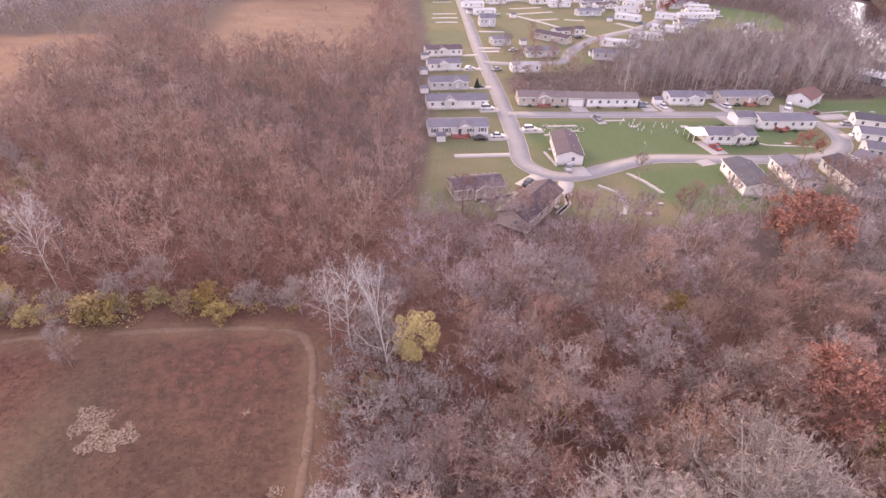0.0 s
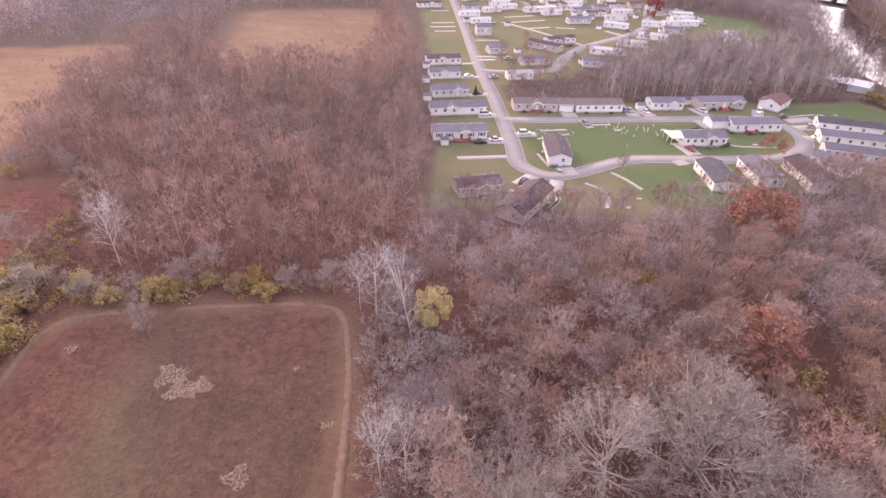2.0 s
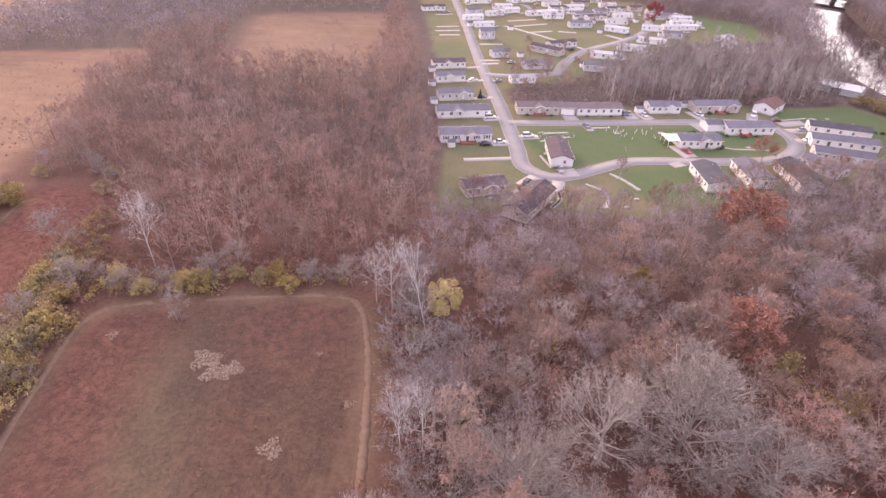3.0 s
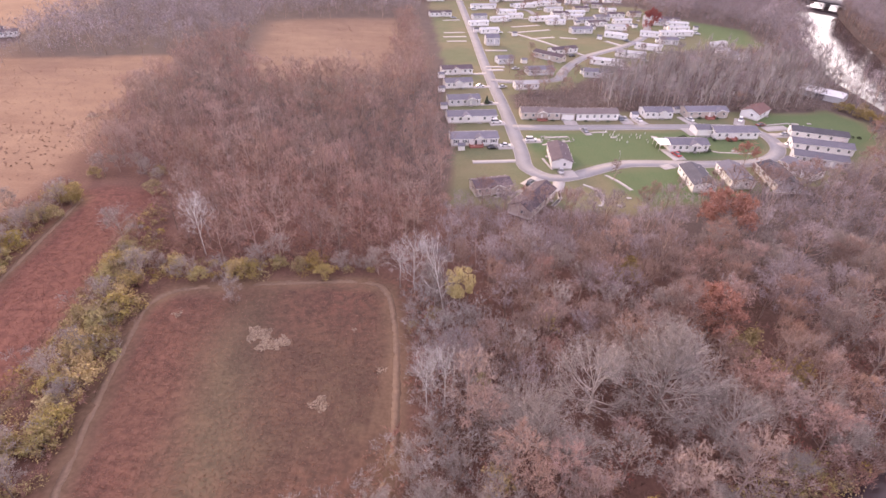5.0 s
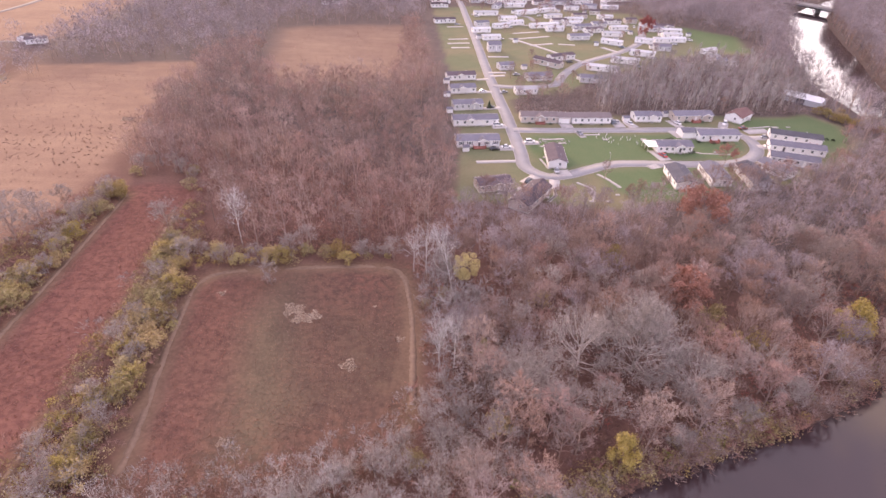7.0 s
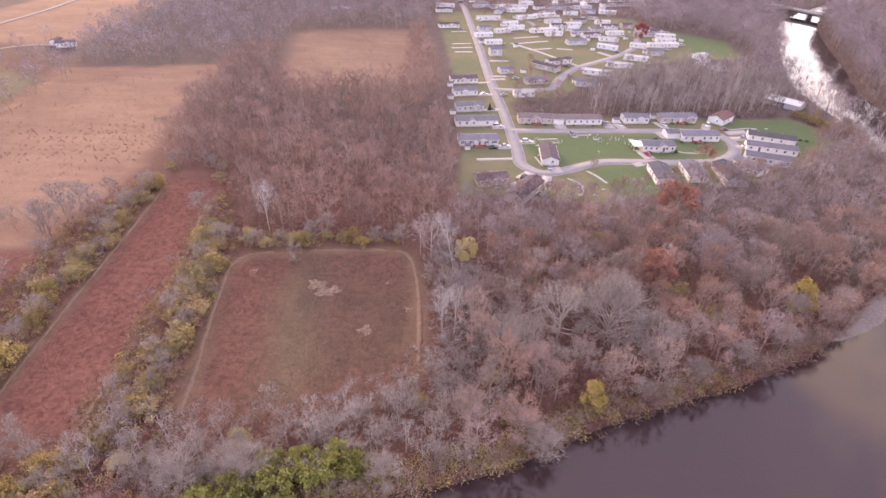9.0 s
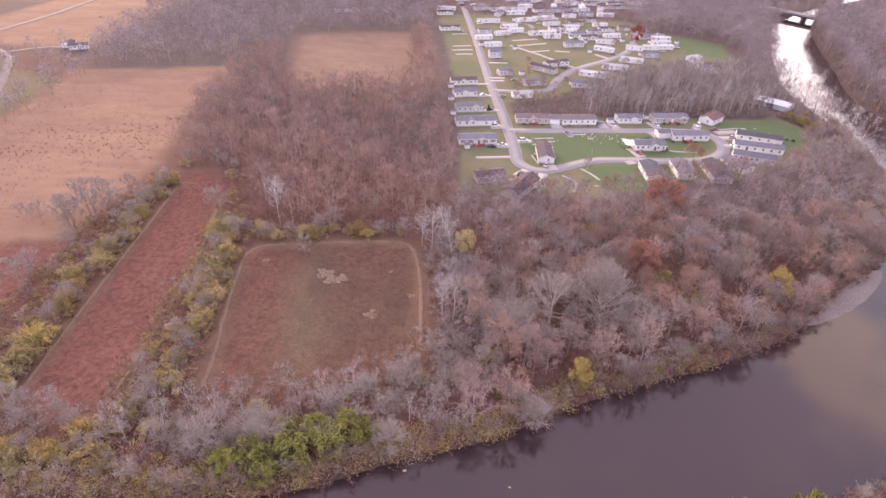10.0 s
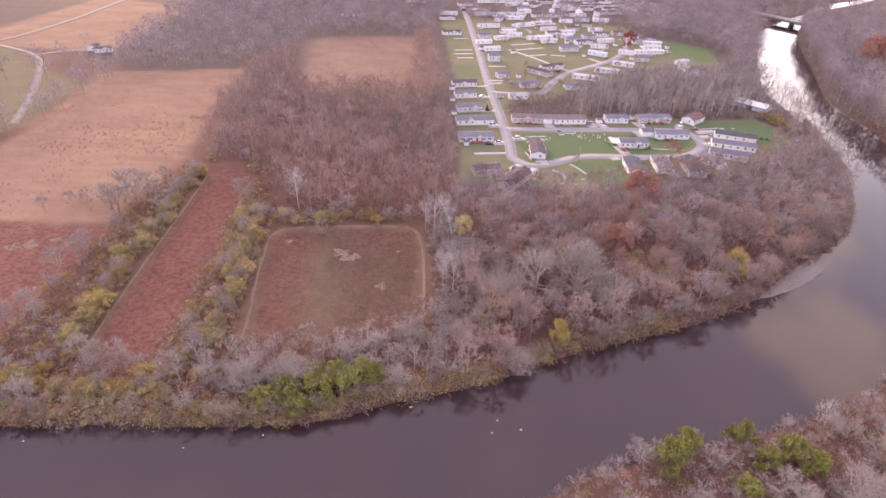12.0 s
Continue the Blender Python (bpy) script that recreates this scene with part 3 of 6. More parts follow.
def tubes(p0, p1, r0, r1, sides=3):
    """Tapered tubes between point pairs, as triangles."""
    n = len(p0)
    d = unit(p1 - p0)
    ref = np.where(np.abs(d[:, 2:3]) > 0.9, np.array([[1.0, 0, 0]]), np.array([[0, 0, 1.0]]))
    u = unit(np.cross(d, ref))
    w = np.cross(d, u)
    a = np.arange(sides) * 2 * np.pi / sides
    ring = u[:, None, :] * np.cos(a)[None, :, None] + w[:, None, :] * np.sin(a)[None, :, None]
    v = np.concatenate([p0[:, None] + ring * r0[:, None, None], p1[:, None] + ring * r1[:, None, None]], 1)
    f = []
    for k in range(sides):
        j = (k + 1) % sides
        f += [(k, j, sides + j), (k, sides + j, sides + k)]
    f = np.array(f)[None] + (np.arange(n) * 2 * sides)[:, None, None]
    return v.reshape(-1, 3), f.reshape(-1, 3)


def slivers(p, d, length, width, g):
    """Thin twigs: one triangle each."""
    side = unit(np.cross(d, g.normal(size=p.shape))) * width[:, None] / 2
    v = np.stack([p - side, p + side, p + d * length[:, None]], 1).reshape(-1, 3)
    return v, np.arange(len(v)).reshape(-1, 3)


def leaves(p, size, g):
    """Leaf clumps: one bent quad (two triangles) each."""
    a, b = unit(g.normal(size=p.shape)), unit(g.normal(size=p.shape))
    b = unit(b - a * (a * b).sum(1, keepdims=True))
    s = size[:, None]
    mid = np.cross(a, b) * s * 0.25
    v = np.stack([p - a * s * 0.5, p - b * s * 0.4 + mid, p + a * s * 0.5, p + b * s * 0.4 + mid], 1).reshape(-1, 3)
    i = np.arange(len(p))[:, None] * 4
    return v, np.concatenate([i + [0, 1, 2], i + [0, 2, 3]], 1).reshape(-1, 3)


def grow(seed, height, radius, limbs=9, subs=4, ends=3, twigs=2200, twig_len=1.1, twig_w=0.05, clear=0.3, lean=0.3, sides=3, girth=1.0, flat=0.55, multi=1, clump=0.6, lift=0.0, loose=0.11, wild=0.5, fork=3):
    """A bare broadleaf tree: (wood vertices, faces), (twig vertices, faces), and the outer branch ends."""
    g = np.random.default_rng(seed)
    segs = []
    tips = []
    top = height * 0.8
    stems = []
    for s in range(multi):
        drift = g.normal(size=2) * lean * (1 if multi == 1 else 2.6)
        base = np.array([g.normal() * 0.3 * (multi > 1), g.normal() * 0.3 * (multi > 1), -0.3])
        pts = [base]
        for k in range(1, 5):
            u = k / 4
            pts.append(base + np.array([drift[0] * u * height * 0.08 + g.normal() * 0.1, drift[1] * u * height * 0.08 + g.normal() * 0.1, top * u]))
        r = np.linspace(height * 0.016, height * 0.004, 5) * girth / math.sqrt(multi)
        stems.append((pts, r))
        for k in range(4):
            segs.append((pts[k], pts[k + 1], r[k], r[k + 1]))
    centre = np.array([0, 0, height * (clear + (1 - clear) * 0.45)])
    semi = np.array([radius, radius, height * (1 - clear) * flat])

    def reach(p, d):
        """How far from p along d the crown's hull lies."""
        q, e = (p - centre) / semi, d / semi
        a, b, c = e @ e, 2 * q @ e, q @ q - 1
        disc = max(b * b - 4 * a * c, 0.02)
        return max((-b + math.sqrt(disc)) / (2 * a), 0.6)

    for i in range(limbs):
        pts, r = stems[i % multi]
        u = clear + (1 - clear) * 0.9 * (i + g.random() * 0.6) / limbs
        k = min(int(u * 4), 3)
        p = pts[k] + (pts[k + 1] - pts[k]) * (u * 4 - k)
        az = i * 2.4 + g.normal() * 0.3
        el = radians(25 + 45 * u + g.normal() * 8)
        d = np.array([math.cos(az) * math.cos(el), math.sin(az) * math.cos(el), math.sin(el)])
        ln = reach(p, d) * (0.72 + 0.25 * g.random())
        mid = p + d * ln * 0.5 + g.normal(size=3) * ln * 0.05
        end = p + d * ln + np.array([0, 0, ln * 0.12])
        rr = height * 0.0065 * girth * (1.15 - 0.6 * u)
        segs += [(p, mid, rr, rr * 0.7), (mid, end, rr * 0.7, rr * 0.3)]
        tips.append((mid, end))
        for j in range(subs):
            v = 0.35 + 0.6 * (j + g.random()) / subs
            q = p + (mid - p) * v * 2 if v < 0.5 else mid + (end - mid) * (v * 2 - 1)
            dd = unit(d + g.normal(size=3) * 0.65 + np.array([0, 0, 0.25]))
            l2 = min(ln * (0.3 + 0.25 * g.random()), reach(q, dd))
            e2 = q + dd * l2
            segs.append((q, e2, rr * 0.42, rr * 0.16))
            tips.append((q, e2))
            for _ in range(ends):
                q3 = q + (e2 - q) * (0.3 + 0.6 * g.random())
                d3 = unit(dd + g.normal(size=3) * 0.6 + np.array([0, 0, 0.2]))
                e3 = q3 + d3 * l2 * (0.4 + 0.3 * g.random())
                segs.append((q3, e3, rr * 0.2, rr * 0.07))
                tips.append((q3, e3))
    a = [np.array([s[k] for s in segs]) for k in range(4)]
    wood = tubes(*a, sides=sides)
    t0, t1 = np.array([t[0] for t in tips]), np.array([t[1] for t in tips])
    w = np.linalg.norm(t1 - t0, axis=1)
    n = max(twigs // fork, 1)
    pick = g.choice(len(tips), n, p=w / w.sum())
    u = 0.15 + 0.85 * g.random(n) ** 0.7
    p = t0[pick] + (t1 - t0)[pick] * u[:, None]
    d = unit(unit((t1 - t0)[pick]) * 0.9 + g.normal(size=(n, 3)) * 0.5 + np.array([0, 0, 0.25]))
    # most twigs cluster about the branch ends, in small sprays
    base = np.array([0, 0, height * clear * 0.7])
    far = g.random(n) < clump
    q = t1[pick] + g.normal(size=(n, 3)) * radius * loose * np.array([1, 1, 0.8])
    p = np.where(far[:, None], q, p)
    d = np.where(far[:, None], unit(unit(q - base) + g.normal(size=(n, 3)) * wild + np.array([0, 0, lift])), d)
    p, d = np.repeat(p, fork, 0), np.repeat(d, fork, 0)
    twigs = n * fork
    if fork > 1:
        d = unit(d + g.normal(size=d.shape) * 0.5)
    ln = twig_len * (0.5 + g.random(twigs))
    tw = slivers(p, d, ln, np.full(twigs, twig_w), g)
    return wood, tw, (p + d * ln[:, None] * 0.5)


def tree_thing(name, made, wood_mat_, crown_mat, label, category, group="", leaf=0, leaf_size=0.35, leaf_mat=None, seed=1):
    """A single tree or shrub far below the ground, to be copied from."""
    (wv, wf), (tv, tf), pts = made
    ob = thing(name, pose(0, 0, -400), label, category, group)
    part("trunk", raw_mesh("trunk", wv, wf, [wood_mat_]), ob)
    part("crown", raw_mesh("crown", tv, tf, [crown_mat]), ob)
    if leaf:
        g = np.random.default_rng(seed)
        p = pts[g.choice(len(pts), leaf)] + g.normal(size=(leaf, 3)) * leaf_size * 0.8
        lv, lf = leaves(p, leaf_size * (0.6 + 0.8 * g.random(leaf)), g)
        part("foliage", raw_mesh("foliage", lv, lf, [leaf_mat]), ob)
    return ob


def plant(model, x, y, scale=1.0, tall=1.0, turn=None, label="", lean=(0, 0)):
    turn = rng.random() * 360 if turn is None else turn
    z = float(land(np.array([x]), np.array([y]))[0])
    ob = copy_thing(model, pose(x, y, z - 0.1, lean[0], lean[1], 0) @ pose(0, 0, 0, 0, 0, turn) @ Matrix.Diagonal((scale, scale, scale * tall, 1)))
    if label:
        ob["label"] = label
    return ob


def scatter(poly, spacing, keep=1.0, seed=3, jitter=0.42):
    g = np.random.default_rng(seed)
    p = np.array(poly)
    xs, ys = np.meshgrid(np.arange(p[:, 0].min(), p[:, 0].max(), spacing), np.arange(p[:, 1].min(), p[:, 1].max(), spacing))
    x = xs.ravel() + (np.arange(xs.shape[0]) % 2 * spacing / 2)[:, None].repeat(xs.shape[1], 1).ravel() + g.normal(size=xs.size) * spacing * jitter * 0.6
    y = ys.ravel() + g.normal(size=xs.size) * spacing * jitter * 0.6
    ok = inside(x, y, poly) & (g.random(x.size) < keep)
    return x[ok], y[ok]


models = {
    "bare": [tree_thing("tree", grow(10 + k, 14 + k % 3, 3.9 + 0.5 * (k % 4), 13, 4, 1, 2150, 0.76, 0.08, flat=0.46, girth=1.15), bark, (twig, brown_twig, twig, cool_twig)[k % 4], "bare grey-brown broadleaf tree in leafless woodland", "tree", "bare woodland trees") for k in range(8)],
    "grey": [tree_thing("tree", grow(40 + k, 13.5, 4.5, 13, 4, 1, 2200, 0.72, 0.08, flat=0.46, girth=1.15), bark, pale_twig, "bare tree with pale grey twigs", "tree", "bare woodland trees") for k in range(4)],
    "broad": [tree_thing("tree", grow(60 + k, 17, 7.5, 20, 7, 3, 11500, 0.72, 0.066, clear=0.16, girth=1.25, flat=0.5), grey_limb, pale_twig, "large spreading bare tree with pale limbs near the river", "tree", "spreading riverside trees") for k in range(3)],
    "great": [tree_thing("tree", grow(150 + k, 18, 11.0, 32, 8, 3, 26000, 0.72, 0.074, clear=0.1, girth=1.3, flat=0.5, multi=2, loose=0.09), grey_limb, pale_twig, "great spreading bare tree with a wide domed crown", "tree", "spreading riverside trees") for k in range(2)],
    "white": [tree_thing("tree", grow(70 + k, 18.5, 4.6, 14, 5, 4, 1400, 0.9, 0.04, clear=(0.26, 0.3, 0.45)[k], girth=0.62, clump=0.25), pale_bark, white_twig, "tall bare sycamore with white bark at the field's edge", "tree", "white-barked trees") for k in range(3)],
    "shrub": [tree_thing("shrub", grow(80 + k, 6.5, 3.0, 12, 4, 1, 1300, 0.62, 0.068, clear=0.08, multi=4), bark, pale_twig, "bare many-stemmed grey shrub", "shrub", "bare shrubs") for k in range(3)],
    "rust": [tree_thing("oak_tree", grow(90 + k, 14, 5.2, 11, 4, 3, 900, 0.9, 0.05, clear=0.18), bark, twig, "oak tree keeping its rust-brown autumn leaves", "tree", "rust-leaved oaks", 7500, 0.34, rust_leaf, k) for k in range(2)],
    "gold": [tree_thing("tree", grow(100 + k, 8.5, 2.6, 10, 4, 3, 700, 0.7, 0.05, clear=0.12), bark, twig, "small tree with bright yellow leaves on the river bank", "tree", "", 3600, 0.3, gold_leaf, k) for k in range(2)],
    "olive": [tree_thing("shrub", grow(110 + k, 4.4, 2.7, 12, 3, 1, 500, 0.7, 0.05, clear=0.05, multi=3), bark, twig, "hedge shrub with yellowing olive leaves", "shrub", "hedge shrubs", 1250, 0.32, olive_leaf, k) for k in range(4)],
    "green": [tree_thing("shrub", grow(120 + k, 4.6, 3.0, 12, 3, 1, 300, 0.7, 0.05, clear=0.05, multi=3), bark, twig, "leafy green shrub by the water", "shrub", "green shrubs", 3200, 0.3, green_leaf, k) for k in range(3)],
    "red": [tree_thing("tree", grow(130, 8, 4.2, 10, 4, 3, 500, 0.8, 0.05, clear=0.15), bark, twig, "round tree with dark orange-red leaves", "tree", "", 3200, 0.34, red_leaf, 4)],
    "rust_small": [tree_thing("tree", grow(131, 7.5, 3.6, 10, 4, 3, 900, 0.8, 0.05, clear=0.15), bark, twig, "small garden tree with orange-brown leaves", "tree", "", 1800, 0.28, rust_leaf, 5)],
    "sapling": [tree_thing("tree", grow(140 + k, 10.5, 1.9, 8, 3, 3, 900, 0.8, 0.045, clear=0.15), bark, pale_twig, "slender bare grey tree", "tree") for k in range(2)],
}


# the yellow willow: a crown of tight rounded tufts
def tufted(seed):
    g = np.random.default_rng(seed)
    wood, tw, pts = grow(seed, 12.5, 4.0, 12, 4, 3, 500, 0.7, 0.05, clear=0.2)
    n = 46
    a = unit(g.normal(size=(n, 3)))
    a[:, 2] = a[:, 2] * 1.0 + 0.15
    c = np.array([0, 0, 7.2]) + a * np.array([3.5, 3.5, 4.4]) * (0.82 + 0.2 * g.random((n, 1)))
    m = 150
    d = unit(g.normal(size=(n, m, 3)))
    p = (c[:, None] + d * (0.75 + 0.3 * g.random((n, 1, 1))) * (0.85 + 0.15 * g.random((n, m, 1)))).reshape(-1, 3)
    lv, lf = leaves(p, 0.26 * (0.7 + 0.6 * g.random(len(p))), g)
    ob = thing("willow_tree", pose(0, 0, -400), "pale yellow willow with a tufted rounded crown", "tree")
    part("trunk", raw_mesh("trunk", *wood, [bark]), ob)
    part("crown", raw_mesh("crown", *tw, [twig]), ob)
    part("foliage", raw_mesh("foliage", lv, lf, [pale_leaf]), ob)
    return ob


willow = tufted(5)


# conifers of the gardens
def fir(seed, h, r):
    g = np.random.default_rng(seed)
    n = 1500
    u = g.random(n) ** 0.6
    az = g.random(n) * 2 * np.pi
    rad = r * u * (0.5 + 0.5 * g.random(n))
    p = np.column_stack([np.cos(az) * rad, np.sin(az) * rad, h * (1 - u) + 0.3])
    lv, lf = leaves(p, 0.4 * (0.6 + 0.8 * g.random(n)), g)
    ob = thing("conifer", pose(0, 0, -400), "small dark green conifer in a garden", "tree")
    wv, wf = tubes(np.array([[0, 0, -0.2]]), np.array([[0, 0, h * 0.9]]), np.array([0.14]), np.array([0.02]), 6)
    part("trunk", raw_mesh("trunk", wv, wf, [bark]), ob)
    part("foliage", raw_mesh("foliage", lv, lf, [fir_leaf]), ob)
    return ob


conifer = fir(3, 6.0, 1.6)

# --- single trees that stand out ---
taken = []


def single(kind, k, x, y, scale=1.0, tall=1.0, room=3.5, turn=None, label="", lean=(0, 0)):
    taken.append((x, y, room))
    return plant(models[kind][k % len(models[kind])], x, y, scale, tall, turn, label, lean)


single("white", 0, -18.1, 51.2, 1.0, 1.0)
single("white", 1, -10.5, 43.3, 1.0, 1.1, 5.5, lean=(-22, -13))
single("white", 2, -22, 53.5, 0.8, 0.9)
single("white", 2, -75.9, 63.5, 1.0, 1.05)
single("white", 2, -13.2, 14.8, 0.75, 1.2, 2.5)
single("white", 1, -9.7, 16.2, 0.75, 1.2, 2.5)
taken += [(-6.5, 48.5, 6), (-4, 42, 6), (-9, 36, 7), (-9, 29, 6), (-3, 35, 5), (-11, 8, 6), (-14, 2, 5)]
for _k, (_x, _y) in enumerate(((-12, 39), (-8, 37.5), (-4.5, 40), (-6, 33), (-11, 32), (-13, 26), (-8, 27), (-3, 30), (-12, 9), (-9, 5), (-15, 4))):
    plant(models["shrub"][_k % 3], _x, _y, 0.85 + 0.06 * (_k % 4), 0.85)
plant(willow, -7.0, 47.4, 0.95, 1.0, 20)
single("shrub", 0, -15, 51, 1.2, 1.3, 3, label="pale bare thicket between white-barked trees")
single("shrub", 1, -12.5, 48.5, 1.0, 1.3, 3, label="pale bare thicket between white-barked trees")
single("sapling", 0, -60.8, 43.9, 1.0, 1.0, 0)
single("sapling", 1, -62.3, 44.6, 0.8, 1.0, 0)
single("grey", 1, -100.1, 67.5, 1.0, 0.95, 3)
single("rust", 0, 68.5, 79, 1.45, 0.85, 6)
single("rust", 1, 48.5, 37, 1.2, 0.95, 5)
single("gold", 0, 23.0, -8.5, 0.95, 1.15, 5)
single("gold", 1, 91.0, 32.5, 1.45, 0.9, 8, 80, "broad tree with dull olive-yellow leaves near the sandbar")
single("great", 0, 32.5, 18.5, 1.08, 0.98, 8.5)
single("broad", 1, 18.5, 16, 1.1, 0.92, 7)
single("great", 1, 5.0, 7, 0.84, 0.88, 6.5)
single("broad", 1, 43, 10.5, 0.95, 0.8, 6, 140)
single("broad", 0, -11.5, -5.5, 0.55, 0.65, 4, 20)
single("broad", 2, -30, -13.5, 0.48, 0.6, 4, 80)
single("broad", 1, -35.5, -19, 0.55, 0.65, 4, 190)
single("broad", 2, 6.5, -16, 0.6, 0.7, 4, 250)
single("broad", 0, 14, 3, 0.75, 0.75, 5, 60)
single("broad", 2, -63, -33, 0.72, 0.8, 4, 30)
single("broad", 0, -50, -31, 0.75, 0.8, 4, 110)
single("broad", 1, 84, -55, 0.85, 0.8, 5, 10)
single("broad", 0, 96, -46, 0.8, 0.85, 5, 70)
single("broad", 2, 70, -58, 0.7, 0.7, 4, 170)
for x, y, s, a in ((36, -3, 0.42, 10), (52, 4, 0.48, 95), (66, 11, 0.5, 200), (81, 19, 0.48, 300), (107, 37, 0.5, 60)):
    single("broad", int(a), x, y, s, 0.85, 3, a, "bare spreading tree leaning over the river")
single("sapling", 0, 41, -45.5, 0.85, 0.9, 2)
single("white", 0, 38, -48, 0.5, 0.75, 3, label="slender pale bare tree on the near river bank")
single("white", 0, 105, -33, 0.5, 0.75, 3, label="slender pale bare tree on the near river bank")
single("broad", 1, -55, -29, 0.6, 0.7, 4, 230)
single("broad", 0, 10.5, -20.5, 0.62, 0.85, 4, 200, "bare spreading tree leaning over the river")
single("broad", 2, -23.0, -29.5, 0.55, 0.85, 4, 300, "bare spreading tree leaning over the river")
single("white", 1, 56, 48, 0.85, 0.75, 3, label="bare tree with a whitish crown inside the wood")
single("rust_small", 0, 102, 138.5, 1.1, 1.05, 4)
single("red", 0, 134, 377, 1.4, 1.3, 5)
single("rust", 0, 318, 335, 1.7, 1.2, 9, 40)
single("rust", 1, 330, 318, 1.5, 1.1, 9, 200)
single("rust", 0, 337, 338, 1.6, 1.2, 9, 100)
for x, y, s in ((-51, -36, 1.35), (-44, -34, 1.45), (-36, -32, 1.35), (-33, -26.5, 1.2), (-57, -38, 1.1), (-40, -29, 1.25), (-48, -39, 1.05), (-29, -29, 1.2), (-46, -29, 1.1)):
    single("green", int(x) % 3, x, y, s, 1.15, 3)
for x, y, s, t in ((49, -45, 1.2, 1.5), (44, -49, 1.3, 1.4), (64, -41, 1.0, 1.7), (74, -45, 1.2, 1.4), (68, -47, 1.0, 1.4), (60, -55, 1.0, 1.2), (79, -48, 1.1, 1.3)):
    single("green", int(x) % 3, x, y, s, t, 3, label="dense green shrub on the near river bank")
for x, y, k, s in ((37, -46, "grey", 0.6), (27, -55, "grey", 0.55), (55, -48, "shrub", 1.2), (100, -31, "grey", 0.8), (86, -39, "grey", 0.7), (68, -54, "shrub", 1.3), (92, -38, "shrub", 1.2), (104, -38, "broad", 0.7), (80, -62, "broad", 0.7), (33, -62, "shrub", 1.2), (48, -60, "shrub", 1.3), (112, -24, "grey", 0.9), (96, -48, "bare", 0.8), (120, -30, "bare", 0.9), (20, -63, "shrub", 1.0), (64, -66, "grey", 0.6), (52, -41, "sapling", 0.8), (76, -38, "sapling", 0.9), (88, -33, "white", 0.55), (108, -52, "grey", 0.8), (128, -14, "bare", 0.9), (135, -32, "bare", 1.0), (40, -70, "shrub", 1.1), (92, -66, "grey", 0.8)):
    single(k, int(abs(x)), x, y, s, 1.0, 3)


for x, y, s in ((13, 39.5, 1.1), (-2.8, 21.4, 0.8), (63, 26.8, 1.3), (-17.5, 37.5, 0.55), (-13.1, 41.8, 0.7), (0, -1.4, 1.0), (-16.6, -10.2, 0.8)):
    single("olive", int(abs(x)), x, y, s, 1.1, 2, label="yellow-green understorey shrub among bare trees")


def clear_of(x, y):
    ok = np.ones(len(x), bool)
    for tx, ty, r in taken:
        ok &= (x - tx) ** 2 + (y - ty) ** 2 > r * r
    return ok & (river_depth(x, y) < -0.4)


# --- the wood between the field, the village and the river ---
WOOD = [(-17, 56), (-12, 60), (-9, 92), (4, 92), (14, 90), (24, 92), (40, 91), (58, 93), (72, 100), (100, 108), (126, 120), (148, 132), (170, 152), (200, 160), (186, 125), (165, 92), (143, 62), (117, 42), (97, 24), (74, 10), (48, 0), (24, -10), (3, -21), (-23, -30), (-38, -32), (-46, -20), (-30, -9), (-15, 16)]
x, y = scatter(WOOD, 6.35, 0.94, 11)
ok = clear_of(x, y)
x, y = x[ok], y[ok]
back = y > 62 + 0.12 * x
back_x, back_y = x[back], y[back]
for a, b in zip(x[~back], y[~back]):
    v = noise.noise(Vector((a * 0.05, b * 0.05, 1.7)))
    near_water = river_depth(np.array([a]), np.array([b]))[0] > -9
    r = rng.random()
    if a < -6 and b < 8:
        plant(models["shrub"][int(r * 60) % 3], a, b, 0.95 + 0.35 * rng.random(), 1.05)
    elif near_water and r < 0.45:
        plant(models["shrub"][int(r * 60) % 3], a, b, 0.9 + 0.4 * rng.random(), 1.1)
    elif v > 0.18 and r < 0.55 or r < 0.12:
        plant(models["grey"][int(r * 97) % 4], a, b, 0.75 + 0.3 * rng.random(), 0.9 + 0.2 * rng.random())
    elif r > 0.985:
        plant(models["olive"][0], a, b, 1.2, 1.5, label="understorey shrub with olive-yellow leaves")
    else:
        plant(models["bare"][int(r * 97) % 8], a, b, 0.78 + 0.34 * rng.random(), 0.9 + 0.22 * rng.random())

